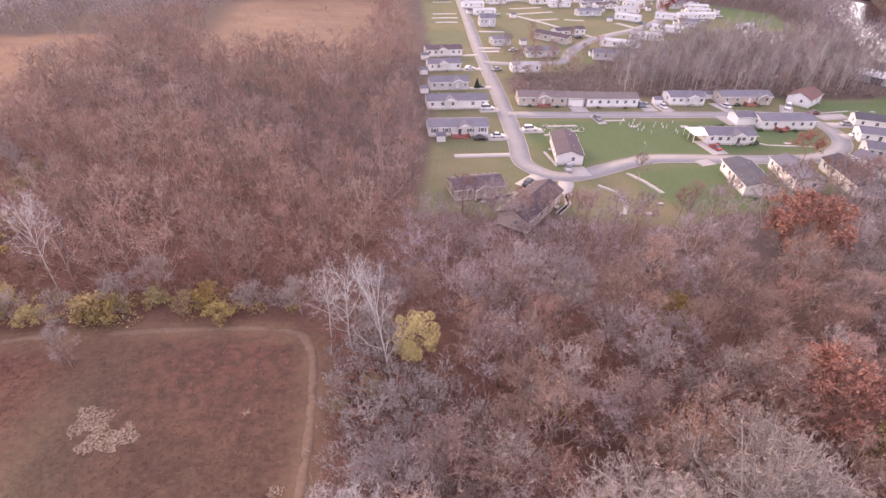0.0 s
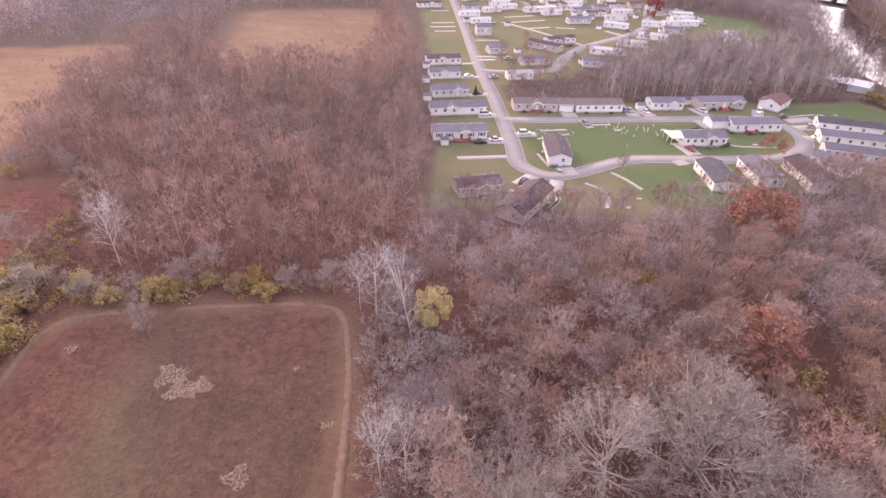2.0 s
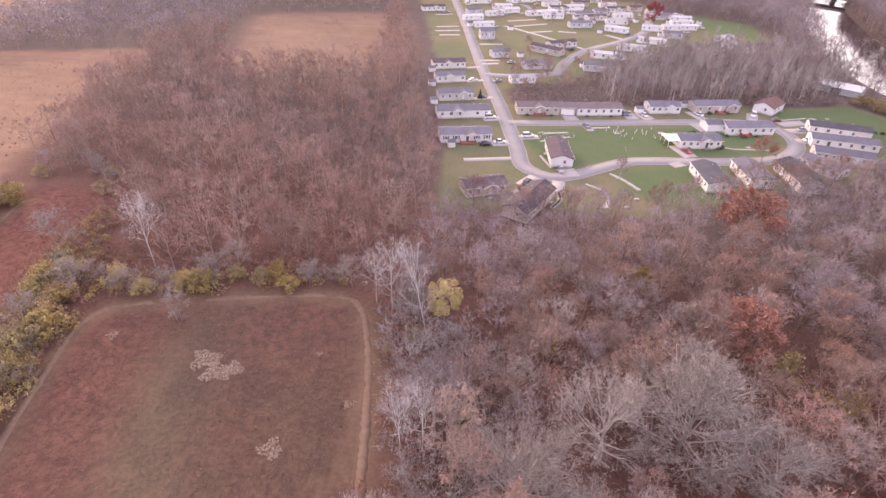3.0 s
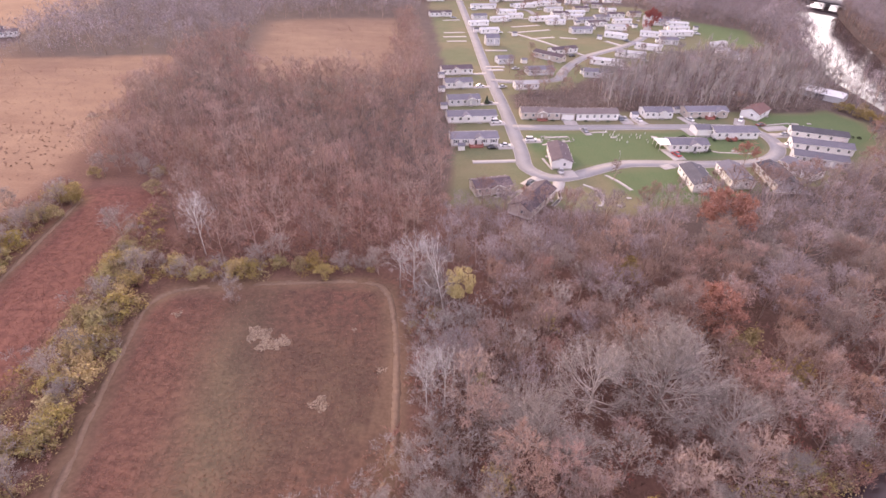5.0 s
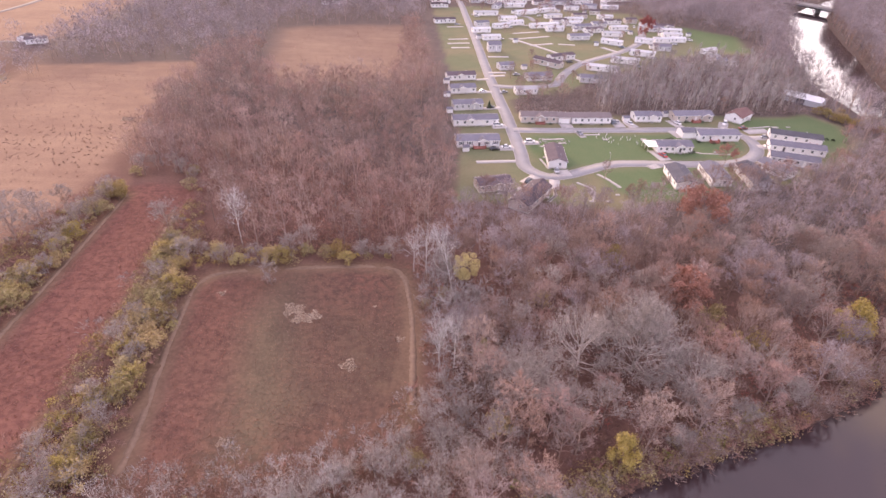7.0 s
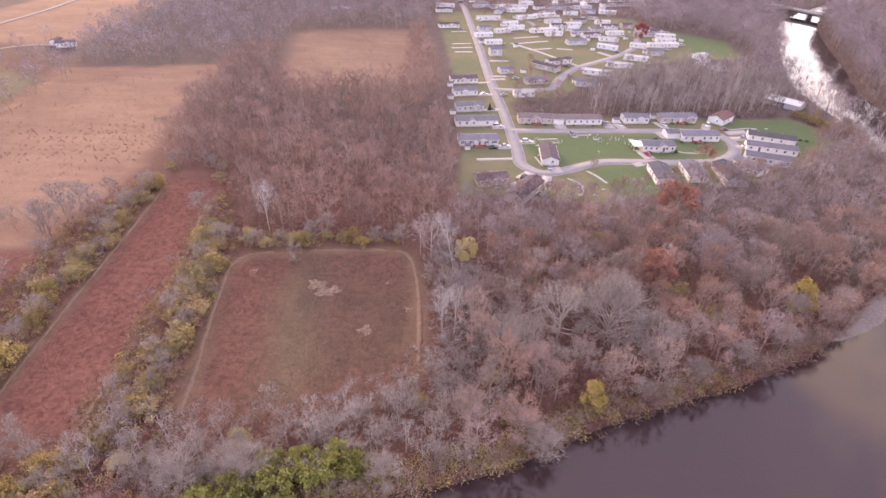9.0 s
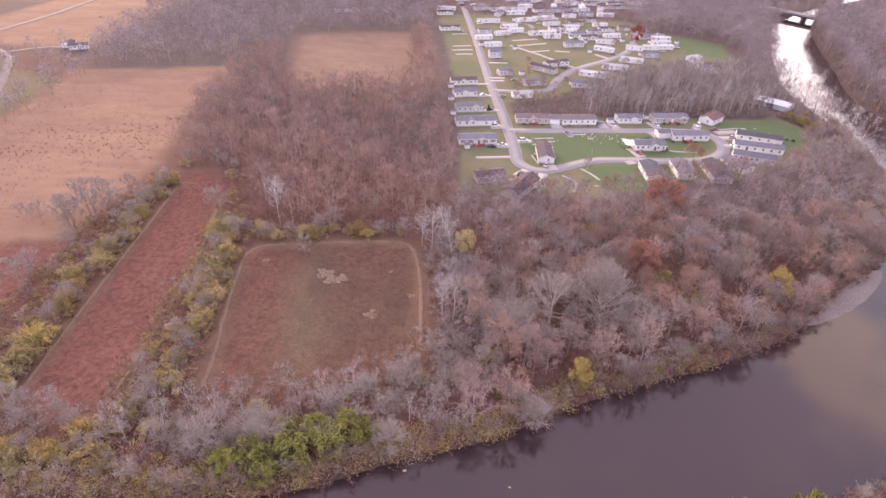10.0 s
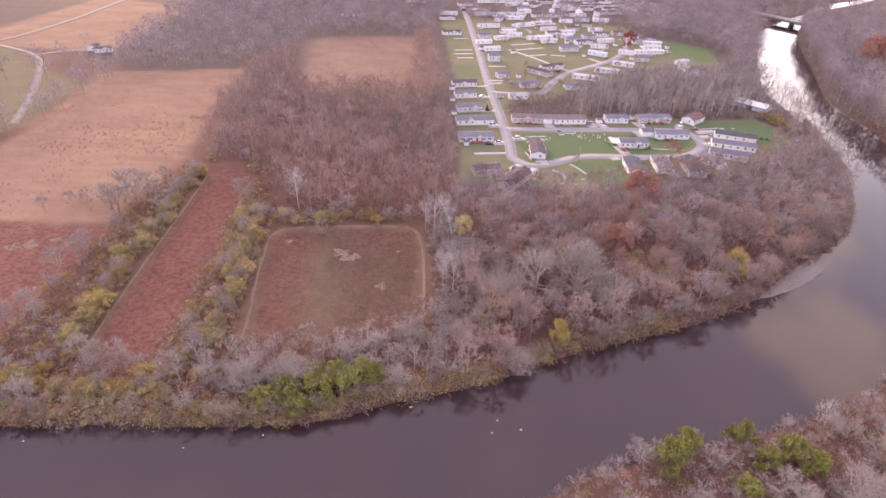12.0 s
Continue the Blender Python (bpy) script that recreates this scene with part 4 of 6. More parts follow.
# --- bare trees in the gardens ---
for i, (a, b, s) in enumerate(((23, 226, 0.7), (31, 229, 0.75), (39, 230, 0.7), (27, 238.5, 0.6), (41, 246, 0.7), (20, 252, 0.7), (34, 262, 0.7), (47, 233, 0.65), (26, 206, 0.6), (34, 214, 0.7), (45, 210, 0.75), (22, 212, 0.6), (56, 246, 0.6), (48, 120.5, 0.55), (30, 97.5, 0.6), (43, 97, 0.6), (52, 99.5, 0.65), (61, 102, 0.6), (126, 204, 0.6), (165, 205, 0.6), (60, 452, 0.8), (30, 470, 0.8), (100, 455, 0.8), (125, 450, 0.8), (62, 372, 0.6), (75, 395, 0.6), (50, 388, 0.6), (92, 372, 0.55), (112, 360, 0.6), (104, 398, 0.6), (130, 410, 0.6), (84, 440, 0.7), (44, 432, 0.7), (20, 404, 0.6), (24, 375, 0.5), (142, 445, 0.7), (8, 460, 0.7), (70, 455, 0.7), (112, 432, 0.6), (146, 382, 0.6), (56, 284, 0.6), (36, 292, 0.6), (66, 262, 0.6), (88, 284, 0.6), (108, 302, 0.6), (126, 322, 0.6), (70, 480, 0.8), (130, 478, 0.8), (16, 490, 0.8), (160, 425, 0.7))):
    plant(models["bare"][i % 8], a, b, s, 0.95, label="small bare tree in a village garden")

for i, (a, b, s) in enumerate(((80, 111, 0.8), (87, 114, 0.75), (93, 113.5, 0.85), (99, 116, 0.8), (105, 117, 0.85), (111, 119, 0.8), (117, 121.5, 0.85), (128, 123, 0.7), (147, 138, 0.75), (158, 148, 0.75), (96, 108, 0.9), (108, 112, 0.9), (120, 115, 0.85), (134, 122, 0.85), (146, 131, 0.85), (166, 160, 0.8), (170, 170, 0.7), (74, 106, 0.7), (0, 97, 0.75), (7, 95, 0.8), (13, 93, 0.75), (20, 95, 0.7), (26, 93, 0.75), (36, 99, 0.6), (57, 105, 0.6), (66, 107, 0.6))):
    plant(models["bare"][(i * 5) % 8], a, b, s, 0.95, label="bare tree between the wood and the homes")

# --- hedges: between the fields and along the field's far side ---
for line, width, n, kinds in (
        ([(-129.5, 94), (-129, 70), (-127.5, 48), (-125.5, 22), (-122, -4), (-118.5, -26)], 6.5, 54, "ooooosog"),
        ([(-95, 62), (-89.5, 44), (-86.5, 24), (-83.5, 4), (-80, -18), (-78, -27)], 8.0, 54, "ooooogso"),
        ([(-90, 56), (-80, 53.5), (-66, 55.5), (-50, 58), (-36, 59.5), (-27, 60)], 5.0, 22, "ooosgs"),
        ([(-135, -38), (-118, -37), (-100, -36), (-84, -35), (-68, -34), (-58, -27)], 12.0, 52, "osoogs"),
        ([(-104, 100), (-112, 108), (-122, 110), (-130, 106)], 7.0, 9, "osgg")):
    pts = resample(smooth_line(line), n)
    for i, (a, b) in enumerate(pts):
        a, b = a + rng.normal() * width * 0.28, b + rng.normal() * width * 0.28
        k = kinds[int(rng.random() * len(kinds))]
        if any((a - tx) ** 2 + (b - ty) ** 2 < (tr * 0.5) ** 2 for tx, ty, tr in taken):
            continue
        if k == "o":
            plant(models["olive"][i % 4], a, b, 0.75 + 0.5 * rng.random(), 1.0)
        elif k == "s":
            plant(models["shrub"][i % 3], a, b, 0.6 + 0.4 * rng.random(), 1.0)
        else:
            plant(models["grey"][i % 4], a, b, 0.5 + 0.25 * rng.random(), 1.0)
for a, b, s in ((-144.7, 50.5, 1.05), (-140, 56, 1.15), (-148, 64, 1.15), (-136.5, 64, 0.9), (-160, 55, 0.75), (-152, 57, 0.9), (-143, 70, 0.9), (-176, 51, 0.6), (-168, 56, 0.6), (-139, 78, 0.8), (-139.5, 17.7, 0.95), (-143, 11, 0.9), (-138.6, -19, 0.95), (-139, -9, 0.8), (-145, -24, 0.9), (-106.6, -27.7, 0.7), (-112, -26.4, 0.75), (-102, -26, 0.65), (-143, 26, 0.75), (-151, 76, 0.7), (-135, -11, 0.6), (-98, -29, 0.6), (-141, 40, 0.6), (-149, 52, 0.6), (-137, 2, 0.6), (-160, 66, 0.5), (-88, -12, 0.55), (-106, -31, 0.6), (-120, -30, 0.5), (-31, -16, 0.45), (-24, -12, 0.5), (-38, -22, 0.5), (-47, -23, 0.5), (-15, -2, 0.5), (-19, -7, 0.48), (-54, -24, 0.45), (-62, -25, 0.5)):
    single("grey", int(-a), a, b, s, 1.0, 2, label="bare tree with hazy pale grey twigs beside the fields")
plant(conifer, 5.2, 197.5, 0.75, 0.9)

for _k, (a, b) in enumerate(((182, 199), (181, 205), (184, 194), (186, 202), (178, 208), (187, 189), (190, 208))):
    plant(models["olive"][_k % 4], a, b, 0.9 + 0.1 * (_k % 3), 0.9, label="yellow-olive shrub at the edge of the green")

# --- woods farther off: too many trees to count ---
far_forms = {}


def forms(kind):
    if kind not in far_forms:
        if kind == "mid":
            far_forms[kind] = [grow(200 + k, 13.5 + k % 3, 4.2 + 0.4 * (k % 3), 9, 1, 0, 410, 1.15, 0.105, sides=3, girth=0.95, clump=0.85, flat=0.5, clear=0.24, loose=0.16, wild=0.4, lift=0.35, fork=2) for k in range(7)]
        elif kind == "poplar":
            far_forms[kind] = [grow(220 + k, 16, 1.6, 5, 1, 0, 140, 2.6, 0.11, lift=2.2, clear=0.2, sides=3, girth=0.8, fork=1, wild=0.28, loose=0.15) for k in range(5)]
        elif kind == "far":
            far_forms[kind] = [grow(240 + k, 14, 5.2, 6, 0, 0, 160, 1.1, 0.34, sides=3, girth=0.6, clump=0.95, clear=0.1, loose=0.3, wild=0.7, fork=1) for k in range(5)]
        elif kind == "scrub":
            far_forms[kind] = [grow(280 + k, 5.5, 2.6, 6, 1, 0, 190, 0.78, 0.095, clear=0.06, sides=3, clump=0.8, loose=0.2, fork=1) for k in range(5)]
        else:
            far_forms[kind] = [grow(260 + k, 3.2, 2.0, 5, 1, 0, 70, 1.1, 0.12, clear=0.05, sides=3) for k in range(5)]
    return far_forms[kind]


def woodland(name, label, kind, xs, ys, mats, low=0.8, high=1.15, seed=5):
    g = np.random.default_rng(seed)
    ok = river_depth(xs, ys) < {"brush": 0.9, "scrub": 0.5}.get(kind, -1.0)
    xs, ys = xs[ok], ys[ok]
    made = forms(kind)
    vs, fs, idx, tints, at = [], [], [], [], 0
    for x_, y_, z_ in zip(xs, ys, land(xs, ys)):
        (wv, wf), (tv, tf), _ = made[g.integers(len(made))]
        s, a, tn = low + (high - low) * g.random(), g.random() * 6.28, g.random() * 0.999
        rot = np.array([[math.cos(a), math.sin(a), 0], [-math.sin(a), math.cos(a), 0], [0, 0, 1]]) * s
        for v, f, k in ((wv, wf, 0), (tv, tf, 1)) if kind != "brush" else ((tv, tf, 1),):
            vs.append(v @ rot + np.array([x_, y_, z_]))
            fs.append(f + at)
            idx.append(np.full(len(f), k))
            tints.append(np.full(len(v), tn))
            at += len(v)
    me = raw_mesh(name, np.concatenate(vs), np.concatenate(fs), mats, np.concatenate(idx), np.concatenate(tints))
    return tagged(new(name, me), label, "woodland", kind="stuff")


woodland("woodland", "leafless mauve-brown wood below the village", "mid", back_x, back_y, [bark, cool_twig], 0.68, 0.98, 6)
WEST_WOOD = [(-84, 60), (-26, 64), (-14, 74), (-10, 100), (-16, 140), (-19, 210), (-26, 241), (-62, 230), (-106, 217), (-128, 236), (-141, 296), (-152, 290), (-163, 262), (-160, 226), (-156, 181), (-147, 137), (-140, 112), (-100, 108)]
x, y = scatter(WEST_WOOD, 6.1, 0.95, 21)
ok = clear_of(x, y) & ~((x > -6.5) & (y > 100))
woodland("woodland", "leafless grey-brown wood beside the village", "mid", x[ok], y[ok], [bark, twig], 0.62, 1.2)
x, y = scatter([(-100, 84), (-26, 76), (-14, 84), (-12, 110), (-17, 150), (-20, 210), (-30, 236), (-104, 214), (-150, 240), (-150, 160), (-138, 114), (-104, 108)], 6.5, 0.9, 78)
woodland("undergrowth", "grey-brown undergrowth of the western wood", "brush", x, y, [grey_brush, grey_brush], 0.9, 1.5, 21)
x, y = scatter([(-44, 240), (-26, 240), (-33, 300), (-46, 390), (-58, 392), (-50, 300)], 6.0, 0.95, 76)
woodland("woodland", "row of bare trees between the meadow and the village", "mid", x, y, [bark, twig], 0.6, 0.95, 17)
MID_WOOD = [(62, 196), (70, 196), (118, 201), (150, 205), (172, 212), (172, 222), (192, 226), (198, 262), (190, 292), (150, 292), (118, 284), (96, 268), (76, 250), (66, 238), (60, 222)]


def along_bank_far():
    g = np.random.default_rng(71)
    a, b = resample(SOUTH_BANK, 2000)[990:1560], resample(NORTH_BANK, 2000)[990:1500]
    i, j = g.integers(len(a), size=320), g.integers(len(b), size=46)
    na, nb = offset(a, 1.0) - a, offset(b, 1.0) - b
    q = np.concatenate([a[i] - na[i] * (0.6 + 11 * g.random(320))[:, None], b[j] + nb[j] * (0.4 + 9 * g.random(46))[:, None]])
    return q[:, 0], q[:, 1]


x, y = scatter(MID_WOOD, 5.2, 0.6, 74)
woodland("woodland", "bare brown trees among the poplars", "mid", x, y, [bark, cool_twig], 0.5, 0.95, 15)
x, y = scatter(MID_WOOD, 3.9, 0.68, 22)
woodland("woodland", "band of tall slender bare poplars behind the houses", "poplar", x, y, [grey_limb, tall_twig], 0.5, 1.15)
x, y = scatter([(172, 166), (184, 190), (176, 206), (196, 226), (196, 262), (212, 322), (214, 350), (190, 295), (188, 222), (190, 196), (180, 142)], 5.6, 0.85, 23)
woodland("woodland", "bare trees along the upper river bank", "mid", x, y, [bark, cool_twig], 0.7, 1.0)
x, y = scatter([(118, -22), (152, 8), (190, 50), (218, 102), (235, 148), (247, 195), (252, 257), (283, 338), (300, 385), (340, 478), (390, 552), (520, 500), (430, 200), (300, 20), (180, -60)], 9.2, 0.95, 24)
ok = x + y * 0.5 < 330
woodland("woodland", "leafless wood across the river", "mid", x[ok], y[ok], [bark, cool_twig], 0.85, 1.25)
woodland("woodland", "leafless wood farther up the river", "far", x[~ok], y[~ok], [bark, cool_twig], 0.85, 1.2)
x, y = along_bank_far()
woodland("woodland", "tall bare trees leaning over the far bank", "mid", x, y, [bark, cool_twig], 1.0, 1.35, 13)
x, y = scatter([(-255, 240), (-169, 266), (-146, 290), (-150, 368), (-45, 396), (-38, 478), (150, 485), (255, 430), (300, 560), (480, 700), (480, 780), (-400, 660), (-330, 560), (-310, 480), (-285, 300)], 10.0, 0.95, 25)
ok = ~((x > -45) & (x < 160) & (y > 480) & (y < 640) & (np.random.default_rng(2).random(len(x)) < 0.75))
woodland("woodland", "distant leafless woods behind the meadow and village", "far", x[ok], y[ok], [bark, cool_twig], 0.85, 1.3)
x, y = scatter([(-430, 60), (-262, 160), (-262, 240), (-300, 300), (-330, 260)], 14, 0.5, 26)
x2, y2 = scatter([(395, 555), (540, 735), (620, 760), (600, 480), (520, 500)], 13, 0.95, 27)
x4, y4 = scatter([(172, 296), (196, 300), (212, 334), (213, 388), (178, 426), (153, 436), (150, 490), (255, 600), (330, 560), (262, 418), (222, 322), (204, 262)], 7.5, 0.9, 29)
x2, y2 = np.concatenate([x2, x4]), np.concatenate([y2, y4])
x3, y3 = scatter([(-330, 102), (-245, 128), (-250, 150), (-335, 120)], 9, 0.9, 28)
x5, y5 = scatter([(-330, 60), (-262, 108), (-252, 140), (-258, 180), (-262, 240), (-247, 238), (-240, 112), (-330, 20)], 8.0, 0.85, 30)
x3, y3 = np.concatenate([x3, x5]), np.concatenate([y3, y5])
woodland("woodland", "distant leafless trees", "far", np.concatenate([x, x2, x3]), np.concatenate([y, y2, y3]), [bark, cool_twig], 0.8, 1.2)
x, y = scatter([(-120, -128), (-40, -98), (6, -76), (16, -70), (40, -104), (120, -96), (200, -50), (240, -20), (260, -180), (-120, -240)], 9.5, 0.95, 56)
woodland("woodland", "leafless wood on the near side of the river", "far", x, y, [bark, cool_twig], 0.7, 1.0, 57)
# undergrowth on the woodland floor
x, y = scatter(WOOD, 3.6, 0.9, 31)
x2, y2 = scatter([(-140, -42), (-30, -38), (-28, -12), (-72, -20), (-88, -24), (-140, -26)], 3.4, 0.9, 32)
x3, y3 = scatter([(-84, 58), (-26, 62), (-14, 74), (-10, 100), (-110, 110), (-100, 92), (-92, 62)], 4.0, 0.8, 33)
x4, y4 = scatter([(-92, 58), (-26, 62), (-14, 70), (-14, 76), (-40, 72), (-92, 70)], 2.6, 0.9, 73)
x3, y3 = np.concatenate([x3, x4]), np.concatenate([y3, y4])
high = y > 50 + 0.12 * x
woodland("undergrowth", "tangled reddish-brown undergrowth of dead brush", "brush", np.concatenate([x[~high], x2, x3]), np.concatenate([y[~high], y2, y3]), [brush, brush], 0.6, 1.25)
woodland("undergrowth", "grey-brown undergrowth below the village", "brush", x[high], y[high], [grey_brush, grey_brush], 0.6, 1.25, 20)


# leafy and dead growth that fills the hedges
HEDGE_A = [(-103, 100), (-90, 66), (-82, 51), (-82, 42), (-75, -14), (-70, -30), (-92, -30), (-94, -16), (-103, 78)]
HEDGE_B = [(-130, 100), (-127.5, 74), (-123, 40), (-117, -22), (-118, -44), (-150, -46), (-143, -26), (-143, 40), (-147, 50), (-138, 96)]
x, y = scatter(HEDGE_A, 2.6, 0.85, 34)
x2, y2 = scatter(HEDGE_B, 2.8, 0.8, 35)
x5, y5 = scatter([(-24, 58), (-18, 56), (-10, 30), (-8, 4), (-30, -8), (-60, -14), (-73, -16), (-72, -24), (-30, -18), (-12, 2), (-16.5, 20), (-20, 50)], 2.4, 0.9, 48)
x6, y6 = scatter(MID_WOOD, 4.2, 0.9, 49)
x8, y8 = scatter([(20, 194), (62, 196), (60, 222), (66, 238), (58, 234), (40, 224), (20, 212)], 3.0, 0.85, 52)
x6, y6 = np.concatenate([x6, x8]), np.concatenate([y6, y8])
x7, y7 = scatter([(19, 191), (70, 194), (118, 199), (150, 202), (174, 207), (172, 212), (118, 204), (70, 199), (19, 196)], 2.2, 0.95, 50)
x3, y3 = scatter([(20, -66), (44, -44), (64, -39), (96, -28), (116, -16), (150, 8), (170, -60), (60, -100)], 3.0, 0.9, 36)
woodland("undergrowth", "brown dead brush filling the hedges and near bank", "brush", np.concatenate([x, x2, x3, x5]), np.concatenate([y, y2, y3, y5]), [brush, brush], 0.6, 1.2, 7)
woodland("undergrowth", "grey-brown dead brush behind the homes", "brush", np.concatenate([x6, x7]), np.concatenate([y6, y7]), [grey_brush, grey_brush], 0.6, 1.2, 8)


def leaf_brush(name, label, xs, ys, mat, size, seed):
    g = np.random.default_rng(seed)
    ok = river_depth(xs, ys) < 0.1
    xs, ys = xs[ok], ys[ok]
    n, m = len(xs), 110
    d = unit(g.normal(size=(n, m, 3)))
    d[:, :, 2] = np.abs(d[:, :, 2])
    s = size * (0.5 + g.random((n, 1, 1)))
    p = (np.stack([xs, ys, land(xs, ys) + 0.3], 1)[:, None] + d * s * np.array([1.1, 1.1, 1.0]) * (0.5 + 0.5 * g.random((n, m, 1)))).reshape(-1, 3)
    v, f = leaves(p, 0.31 * (0.6 + 0.8 * g.random(n * m)), g)
    return tagged(new(name, raw_mesh(name, v, f, [mat], None, np.repeat(g.random(n) * 0.999, m * 4))), label, "undergrowth", kind="stuff")


x, y = scatter(HEDGE_A, 3.0, 0.75, 37)
x2, y2 = scatter(HEDGE_B, 3.0, 0.75, 38)
x3, y3 = scatter([(-140, -46), (-60, -41), (-30, -34), (-28, -26), (-72, -26), (-140, -32)], 3.4, 0.6, 39)
x4, y4 = scatter([(-92, 54), (-80, 51), (-27, 59), (-28, 63), (-90, 60)], 3.0, 0.6, 41)
leaf_brush("hedge_growth", "low yellow-olive leafy growth in the hedges", np.concatenate([x, x2, x3, x4]), np.concatenate([y, y2, y3, y4]), olive_leaf, 1.7, 3)
x, y = scatter([(-30, -36), (-20, -31), (5, -23), (24, -11), (50, -1), (75, 10), (97, 24), (88, 24), (60, 8), (20, -6), (-25, -24)], 3.6, 0.35, 42)
x2, y2 = scatter([(22, -58), (44, -48), (64, -43), (96, -31), (112, -24), (110, -60), (40, -80)], 4.0, 0.25, 43)
leaf_brush("bank_growth", "low green and yellowing growth on the river banks", np.concatenate([x, x2]), np.concatenate([y, y2]), green_leaf, 1.3, 4)


def along(line, first, last, n, near, far, seed):
    """Points behind a bank line, between two shares of its length."""
    g = np.random.default_rng(seed)
    pts = resample(line, 2000)[int(first * 2000):int(last * 2000)]
    nrm = offset(pts, 1.0) - pts
    i = g.integers(len(pts), size=n)
    q = pts[i] + nrm[i] * (near + (far - near) * g.random(n))[:, None]
    return q[:, 0], q[:, 1]


bx, by = along(NORTH_BANK, 0.3, 0.53, 640, -0.8, 2.2, 61)
sx, sy = along(SOUTH_BANK, 0.36, 0.55, 420, -3.5, 0.0, 62)
bx2, by2 = along(NORTH_BANK, 0.4, 0.53, 280, 2.5, 9.0, 72)
bx, by = np.concatenate([bx, bx2]), np.concatenate([by, by2])
woodland("undergrowth", "dark tangled growth hanging over the water's edge", "brush", np.concatenate([bx, sx]), np.concatenate([by, sy]), [brush, brush], 0.5, 1.15, 11)
bx, by = along(NORTH_BANK, 0.28, 0.42, 640, -0.9, 6.0, 63)
bx2, by2 = along(NORTH_BANK, 0.4, 0.53, 50, 0.3, 4.0, 64)
x, y = scatter([(52, 6), (74, 14), (95, 30), (118, 52), (100, 60), (70, 40)], 3.2, 0.45, 68)
x2, y2 = scatter([(-18, 48), (-8, 44), (-4, 30), (-10, 12), (-16, 20)], 2.8, 0.5, 69)
x3, y3 = scatter([(-10, 0), (16, -4), (40, 6), (20, 10)], 3.4, 0.4, 70)
woodland("undergrowth", "dark red dead brush on the woodland floor", "brush", np.concatenate([x, x2, x3]), np.concatenate([y, y2, y3]), [red_brush, red_brush], 0.7, 1.2, 14)
leaf_brush("bank_growth", "yellow-olive leafy growth at the water's edge", np.concatenate([bx, bx2]), np.concatenate([by, by2]), olive_leaf, 2.1, 5)
bx, by = along(NORTH_BANK, 0.29, 0.53, 340, -0.3, 4.0, 65)
sx, sy = along(SOUTH_BANK, 0.36, 0.62, 150, -5.0, -0.6, 66)
woodland("brushwood", "grey-brown bare bushes lining the river", "scrub", np.concatenate([bx, sx]), np.concatenate([by, sy]), [bark, brown_twig], 0.6, 1.1, 12)
x, y = scatter([(-64, -43), (-50, -42), (-36, -36), (-22, -30), (-23, -22), (-40, -24), (-62, -32)], 2.6, 0.95, 67)
leaf_brush("bank_growth", "thick green leafy growth under bare trees by the river", x, y, green_leaf, 2.7, 6)
# grey shrubs at the water's edge and in the hedges
x5, y5 = scatter([(-73, -16), (-58, -13), (-40, -9), (-29, -6), (-18, 12), (-13, 12), (-22, -12), (-50, -20), (-73, -24)], 3.6, 0.8, 51)
x, y = scatter(HEDGE_A, 4.6, 0.28, 44)
x2, y2 = scatter(HEDGE_B, 4.6, 0.35, 45)
x3, y3 = scatter([(-140, -44), (-50, -38), (-23, -29), (-25, -26), (-140, -30)], 4.5, 0.6, 46)
x4, y4 = scatter([(14, -66), (44, -46.5), (62, -41.5), (96, -29.5), (116, -18), (150, 10), (190, 52), (230, 20), (120, -90), (40, -100)], 4.4, 0.8, 47)
woodland("brushwood", "bare grey brushwood along hedges and water", "scrub", np.concatenate([x, x2, x3, x4, x5]), np.concatenate([y, y2, y3, y4, y5]), [bark, tall_twig], 0.55, 1.1, 9)

x, y = scatter([(-20, 56), (-12, 54), (-3, 42), (6, 36), (4, 20), (-2, 4), (-4, -6), (-16, -8), (-15, 18), (-19, 40)], 3.1, 0.9, 75)
x2, y2 = scatter([(-74, -19), (-50, -17), (-30, -12), (-12, -6), (2, -16), (-22, -28), (-50, -36), (-90, -33), (-92, -25)], 4.4, 0.9, 77)
woodland("woodland", "small pale grey bare trees between field and river", "mid", x2, y2, [grey_limb, tall_twig], 0.42, 0.64, 22)
woodland("brushwood", "mauve-grey bare bushes beside the brown field", "scrub", x, y, [bark, tall_twig], 0.65, 1.25, 16)

# --- weeds, sedge and dry grass standing in the fields ---
def weeds(name, label, poly, spacing, mat, tall, wide, blades=5, keep=1.0, seed=8, flop=2.2):
    g = np.random.default_rng(seed)
    x_, y_ = scatter(poly, spacing, keep, seed, 0.8)
    n = len(x_)
    patchy = np.array([noise.noise(Vector((a * 0.06, b * 0.06, seed))) for a, b in zip(x_, y_)])
    base = np.repeat(np.column_stack([x_, y_, np.full(n, 0.05)]), blades, 0) + np.column_stack([g.normal(size=(n * blades, 2)) * wide * 0.35, np.zeros(n * blades)])
    d = unit(np.column_stack([g.normal(size=(n * blades, 2)) * flop, np.ones(n * blades)]))
    ln = tall * (0.5 + g.random(n * blades)) * np.repeat(1 + patchy * 0.9, blades)
    v, f = slivers(base, d, ln, np.full(n * blades, wide * 0.6), g)
    me = raw_mesh(name, v, f, [mat], None, np.repeat(g.random(n) * 0.999, blades * 3))
    return tagged(new(name, me), label, "weeds", kind="stuff")


